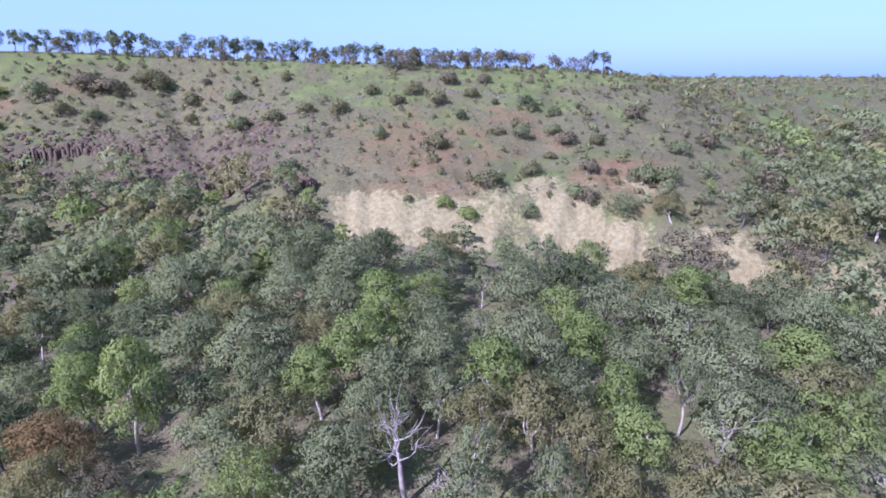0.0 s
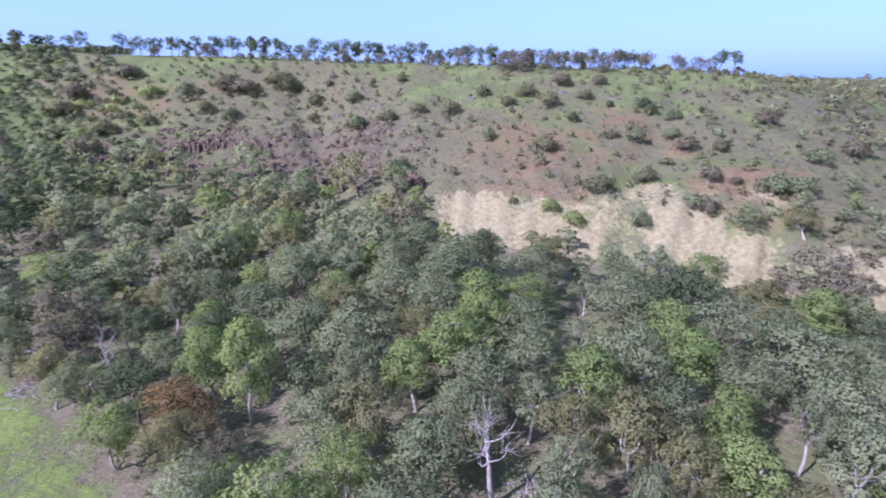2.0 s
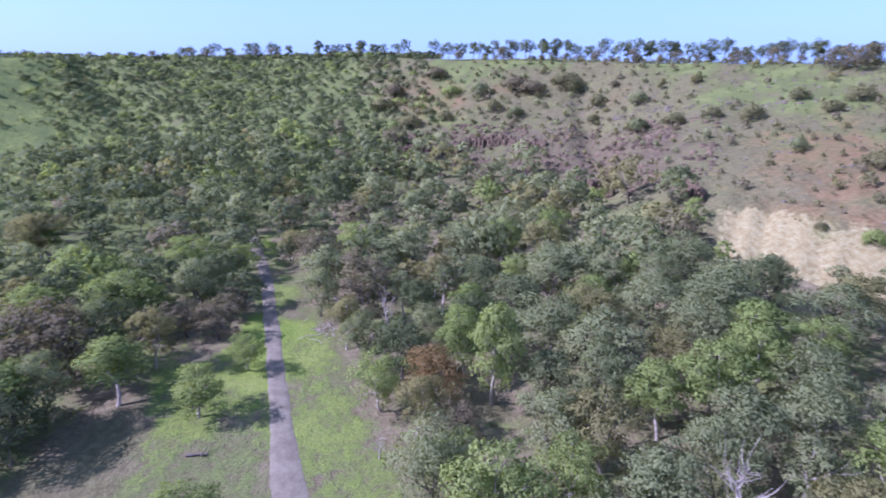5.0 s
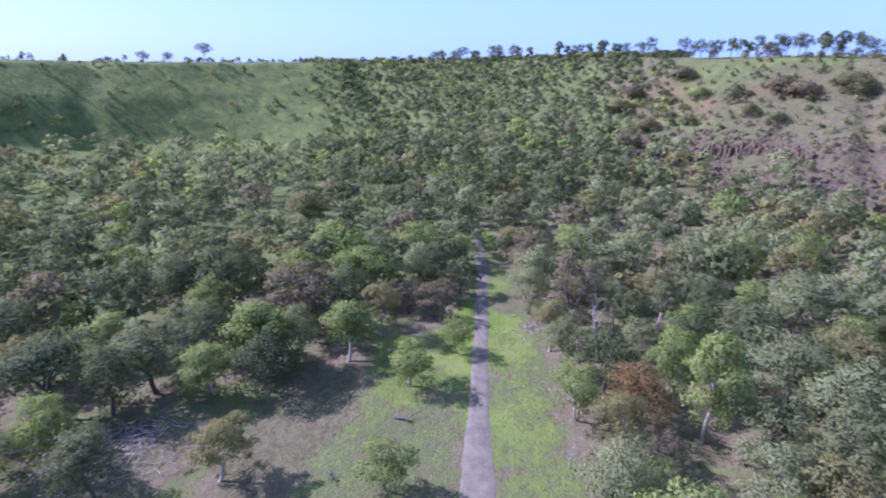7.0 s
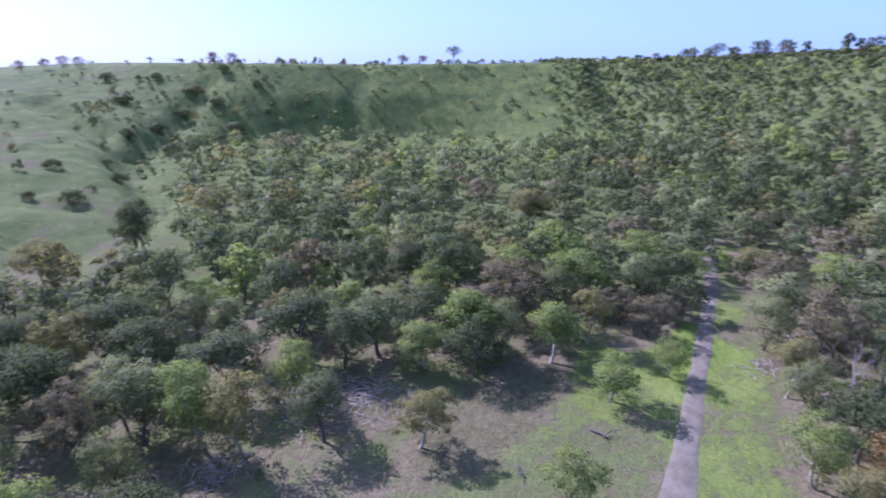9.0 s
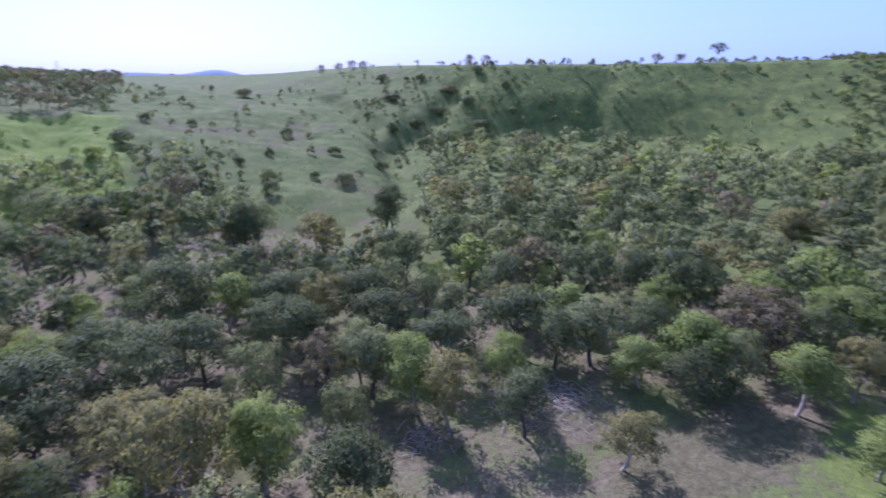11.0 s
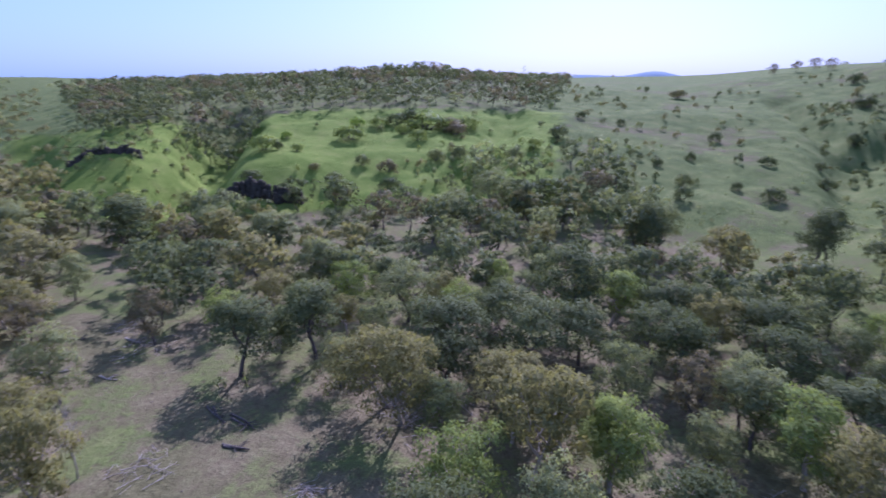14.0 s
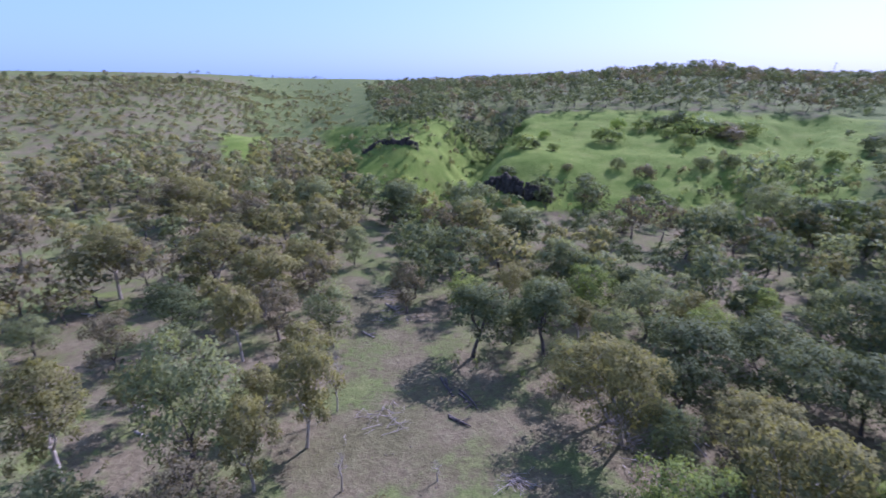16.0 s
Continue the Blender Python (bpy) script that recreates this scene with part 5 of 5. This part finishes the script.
cliff("broken basalt columns with a dark hollow beneath", 44.5, 34.5, 233, 224, 6.5, 1.0, 0.85, 0.45)
cliff("reddish basalt columns in the hillside", 34.5, 29.0, 224, 208, 5.0, 1.0, 0.85, 0.4)
cliff("dark basalt ledge above the trees", 26.0, 22, 178, 166, 6.0, 1.0, 0.8, 0.3)
cliff("grey rock face beside the clay", 17.0, 13.5, 160, 146, 8.0, 1.0, 0.8, 0.2)
# these two faces get the rock whose colour already holds their shadow
cliff("dark cliff in shadow at the end of the grass spur", 178.2, 169.0, 197, 189, 9.0, 2.4, 1.2, 0.06, SHADE_ROCK)
cliff("dark shadowed cliff below the spur", 189.0, 183.4, 243, 232, 10.0, 2.4, 1.2, 0.06, SHADE_ROCK)
stones("rock_band", "broken rock outcrops along the upper slope", 2500, 196, 226, -14, 24,
       lambda x, y, az, r, rank: (np.abs(r - 213 + 6 * np.sin(az / 5.0)) < 1.5) * 0.8 * step(0.45, 0.55, fbm(az / 3, r / 20, 117)), (0.4, 0.9), STONE)


for x, y, size in [(-94.5, -37.0, 1.3), (-96.0, -35.0, 0.9), (-93.0, -39.5, 0.8), (-126.0, -69.0, 1.2), (-124.5, -70.5, 0.7)]:
    v, f = boulder(rng, size * np.array([1.4, 1.0, 0.7]))
    rock = tagged(new("boulder", mesh_from("boulder", v, f, [BARK["dead"]])), "pale bleached boulder lying among the creek trees", "rock", "creek boulders")
    rock.matrix_basis = pose(x, y, height(x, y) + 0.15 * size)


# ======================= far hills =======================
def far_hills():
    m, n, l, b = material("far_hills_haze_tint", 1.0)
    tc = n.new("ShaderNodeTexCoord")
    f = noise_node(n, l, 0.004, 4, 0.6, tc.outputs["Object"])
    # blue-grey base colour paints in the haze of distance
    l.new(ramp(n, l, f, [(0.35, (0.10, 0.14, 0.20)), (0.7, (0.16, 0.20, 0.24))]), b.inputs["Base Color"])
    az = np.arange(120, 152, 0.25)
    h = 70 + 62 * np.exp(-((az - 133.5) / 2.6) ** 2) + 40 * np.exp(-((az - 140) / 4) ** 2) + 10 * fbm(az / 2, az * 0, 121)
    rows = []
    for k, (r, f) in enumerate(((4300, 0.0), (4500, 0.75), (4700, 1.0), (4900, 0.6))):
        rows.append(np.stack([-np.sin(np.radians(az)) * r, np.cos(np.radians(az)) * r, 20 + (h - 20) * f], -1))
    v = np.concatenate(rows)
    c = len(az)
    i, j = np.meshgrid(np.arange(3), np.arange(c - 1), indexing="ij")
    a = (i * c + j).ravel()
    tagged(new("backdrop", mesh_from("backdrop", v, np.stack([a, a + c, a + c + 1, a + 1], -1), [m], smooth=True)), "low hills on the far horizon, tinted blue with painted haze", "hills", kind="structure")


far_hills()


# ======================= fallen timber =======================
LOGS = [  # x, y, length, turn, bleached
    (22.0, -109.5, 5.2, 149, 0), (0.5, -73.5, 4.2, 109, 0), (-2.6, -69.2, 4.0, 118, 0), (-1.6, -64.0, 3.5, 144, 0), (23.5, -97.2, 5.9, 163, 1),
    (14.7, -90.8, 3.7, 135, 1), (12.0, -103.8, 4.6, 125, 1), (40.3, -60.8, 3.7, 158, 1), (72.4, -99.1, 4.2, 161, 1), (-82.5, 65.8, 6.5, -15, 1),
    (-63.7, 58.2, 6.7, -30, 1), (-0.2, -72.5, 5.2, 104, 0), (-3.0, -69.4, 5.7, 116, 0), (-1.6, -64.2, 4.0, 139, 0), (-160.8, -35.7, 8.0, 68, 1),
    (-91.2, -34.4, 4.1, 63, 1), (-53.6, 12.1, 2.2, 14, 0), (-59.9, 23.9, 2.6, 45, 0), (-46.9, 53.0, 2.8, 31, 1), (-51.4, 58.0, 4.6, 1, 1),
    (-109.4, -42.8, 3.7, 96, 0),
]

def fallen_log(x, y, length, turn, bleached):
    """A fallen trunk with stubs of limbs."""
    r = np.random.default_rng(int(abs(x * 13 + y * 7)))
    bark = BARK["dead" if bleached else "rough"]
    root = tagged(new("fallen_log"), "bleached pale fallen tree trunk on the ground" if bleached else "dark weathered fallen log lying on the grass", "log", "fallen logs")
    pts, rad = branch(r, (-length / 2, 0, 0.12), (length / 2, 0, 0.2), 0.21, 0.09, 8, 0.03)
    new("trunk", mesh_from("trunk", *tube(pts, rad, 7), [bark], smooth=True)).parent = root
    for k in range(4):
        a = r.uniform(-0.1, 0.45) * length
        tip = np.array([a + r.uniform(0.4, 1.4), r.choice([-1, 1]) * r.uniform(0.5, 1.5), r.uniform(0.1, 0.9)])
        pts, rad = branch(r, (a, 0, 0.17), tip, 0.075, 0.025, 5, 0.12)
        new("broken_limb", mesh_from("broken_limb", *tube(pts, rad, 5), [bark], smooth=True)).parent = root
    root.matrix_basis = pose(x, y, height(x, y), 0, 0, turn)


for row in LOGS:
    fallen_log(*row)

PILES = [  # x, y, width
    (8.6, -64.4, 6.3), (-7.9, -51.9, 4.6), (13.1, -111.7, 7.6), (10.7, -99.9, 8.0), (-66.3, -9.8, 9.8), (-65.6, -15.9, 8.0),
    (-70.1, -7.8, 7.1), (-71.5, -14.6, 7.1), (-76.0, -19.8, 7.4), (-55.5, -25.2, 6.7), (-70.6, -16.6, 10.4), (-73.1, -11.8, 8.8),
    (-47.3, -33.5, 6.8), (-72.8, -5.6, 7.7), (-70.1, -16.5, 9.2), (-69.8, -10.2, 7.9), (-55.4, -25.4, 6.5), (-24.3, -63.0, 9.2),
    (-28.7, -60.5, 7.4), (-74.8, 55.3, 6.0), (-0.9, 50.5, 3.9), (-23.9, -58.8, 7.7),
]

STICKS = []
for k in range(5):
    r = np.random.default_rng(700 + k)
    pts, rad = branch(r, (-1.1, 0, 0), (1.1, 0, 0), 0.045, 0.02, 6, 0.07)
    pieces = [tube(pts, rad, 4)]
    for q in range(3):
        a = pts[2 + q]
        tip = a + np.array([0.5, r.choice([-1, 1]) * 0.4, r.uniform(-0.1, 0.3)])
        p2, r2 = branch(r, a, tip, 0.024, 0.010, 4, 0.1)
        pieces.append(tube(p2, r2, 3))
    STICKS.append(mesh_from("stick", *join(pieces), [BARK["dead"]], smooth=True))


def branch_pile(x, y, wide):
    """Grey fallen branches in a loose heap."""
    r = np.random.default_rng(int(abs(x * 17 + y * 5)))
    root = tagged(new("branch_pile"), "heap of grey dead branches on bare ground", "branches", "heaps of dead branches")
    z0 = height(x, y)
    root.matrix_basis = pose(x, y, z0)
    for k in range(int(10 + 2.2 * wide)):
        dx, dy = r.normal(size=2) * wide * 0.27
        st = new("stick", STICKS[int(r.integers(5))])
        st.parent = root
        lift = height(x + dx, y + dy) - z0 + 0.05 + r.uniform(0, 0.35)
        st.matrix_basis = pose(dx, dy, lift, r.uniform(-12, 12), r.uniform(-14, 14), r.uniform(0, 360)) @ Matrix.Diagonal((*[r.uniform(0.7, 1.5)] * 3, 1))


for row in PILES:
    branch_pile(*row)

stones("pale_litter", "small pale stones and chips on bare ground", 6000, 48, 95, 60, 205,
       lambda x, y, az, r, rank: (open_ground(x, y) > 0.5) * (verge(x, y) < 0.9) * 0.10 * patch(x, y, 6, 119), (0.08, 0.2), STONE)


# ======================= power line beyond the plateau =======================
def pylon(az, r, tall):
    x, y = polar(az, r)
    root = tagged(new("power_pylon"), "grey steel lattice power pylon far beyond the trees", "pylon", "power pylons")
    root.matrix_basis = pose(x, y, height(x, y) - 0.5, 0, 0, az + 20)
    w = tall * 0.07
    for i, j in ((1, 1), (1, -1), (-1, 1), (-1, -1)):
        new("leg", mesh_from("leg", *tube([(i * w, j * w, 0), (i * w * 0.35, j * w * 0.35, tall * 0.6), (i * w * 0.2, j * w * 0.2, tall)], [0.25, 0.2, 0.12], 4), [STEEL])).parent = root
    for z, span in ((0.68, 0.17), (0.82, 0.20), (0.95, 0.14)):
        new("crossarm", mesh_from("crossarm", *tube([(-span * tall, 0, z * tall), (0, 0, (z + 0.02) * tall), (span * tall, 0, z * tall)], [0.12, 0.3, 0.12], 4), [STEEL])).parent = root
    for k in range(5):
        z0, z1 = k / 6 * tall, (k + 1) / 6 * tall
        a, b = w * (1 - 0.95 * k / 6), w * (1 - 0.95 * (k + 1) / 6)
        pieces = [tube([(-a, s * a, z0), (0, s * (a + b) / 2, (z0 + z1) / 2), (b, s * b, z1)], [0.12] * 3, 3) for s in (1, -1)]
        new("brace", mesh_from("brace", *join(pieces), [STEEL])).parent = root


STEEL, _n, _l, _b = material("galvanised_steel", 0.5)
_b.inputs["Base Color"].default_value, _b.inputs["Metallic"].default_value = (0.35, 0.36, 0.37, 1), 0.6
for az, r in ((156.8, 1500), (155.3, 1560), (146.0, 1750)):
    pylon(az, r, 48)
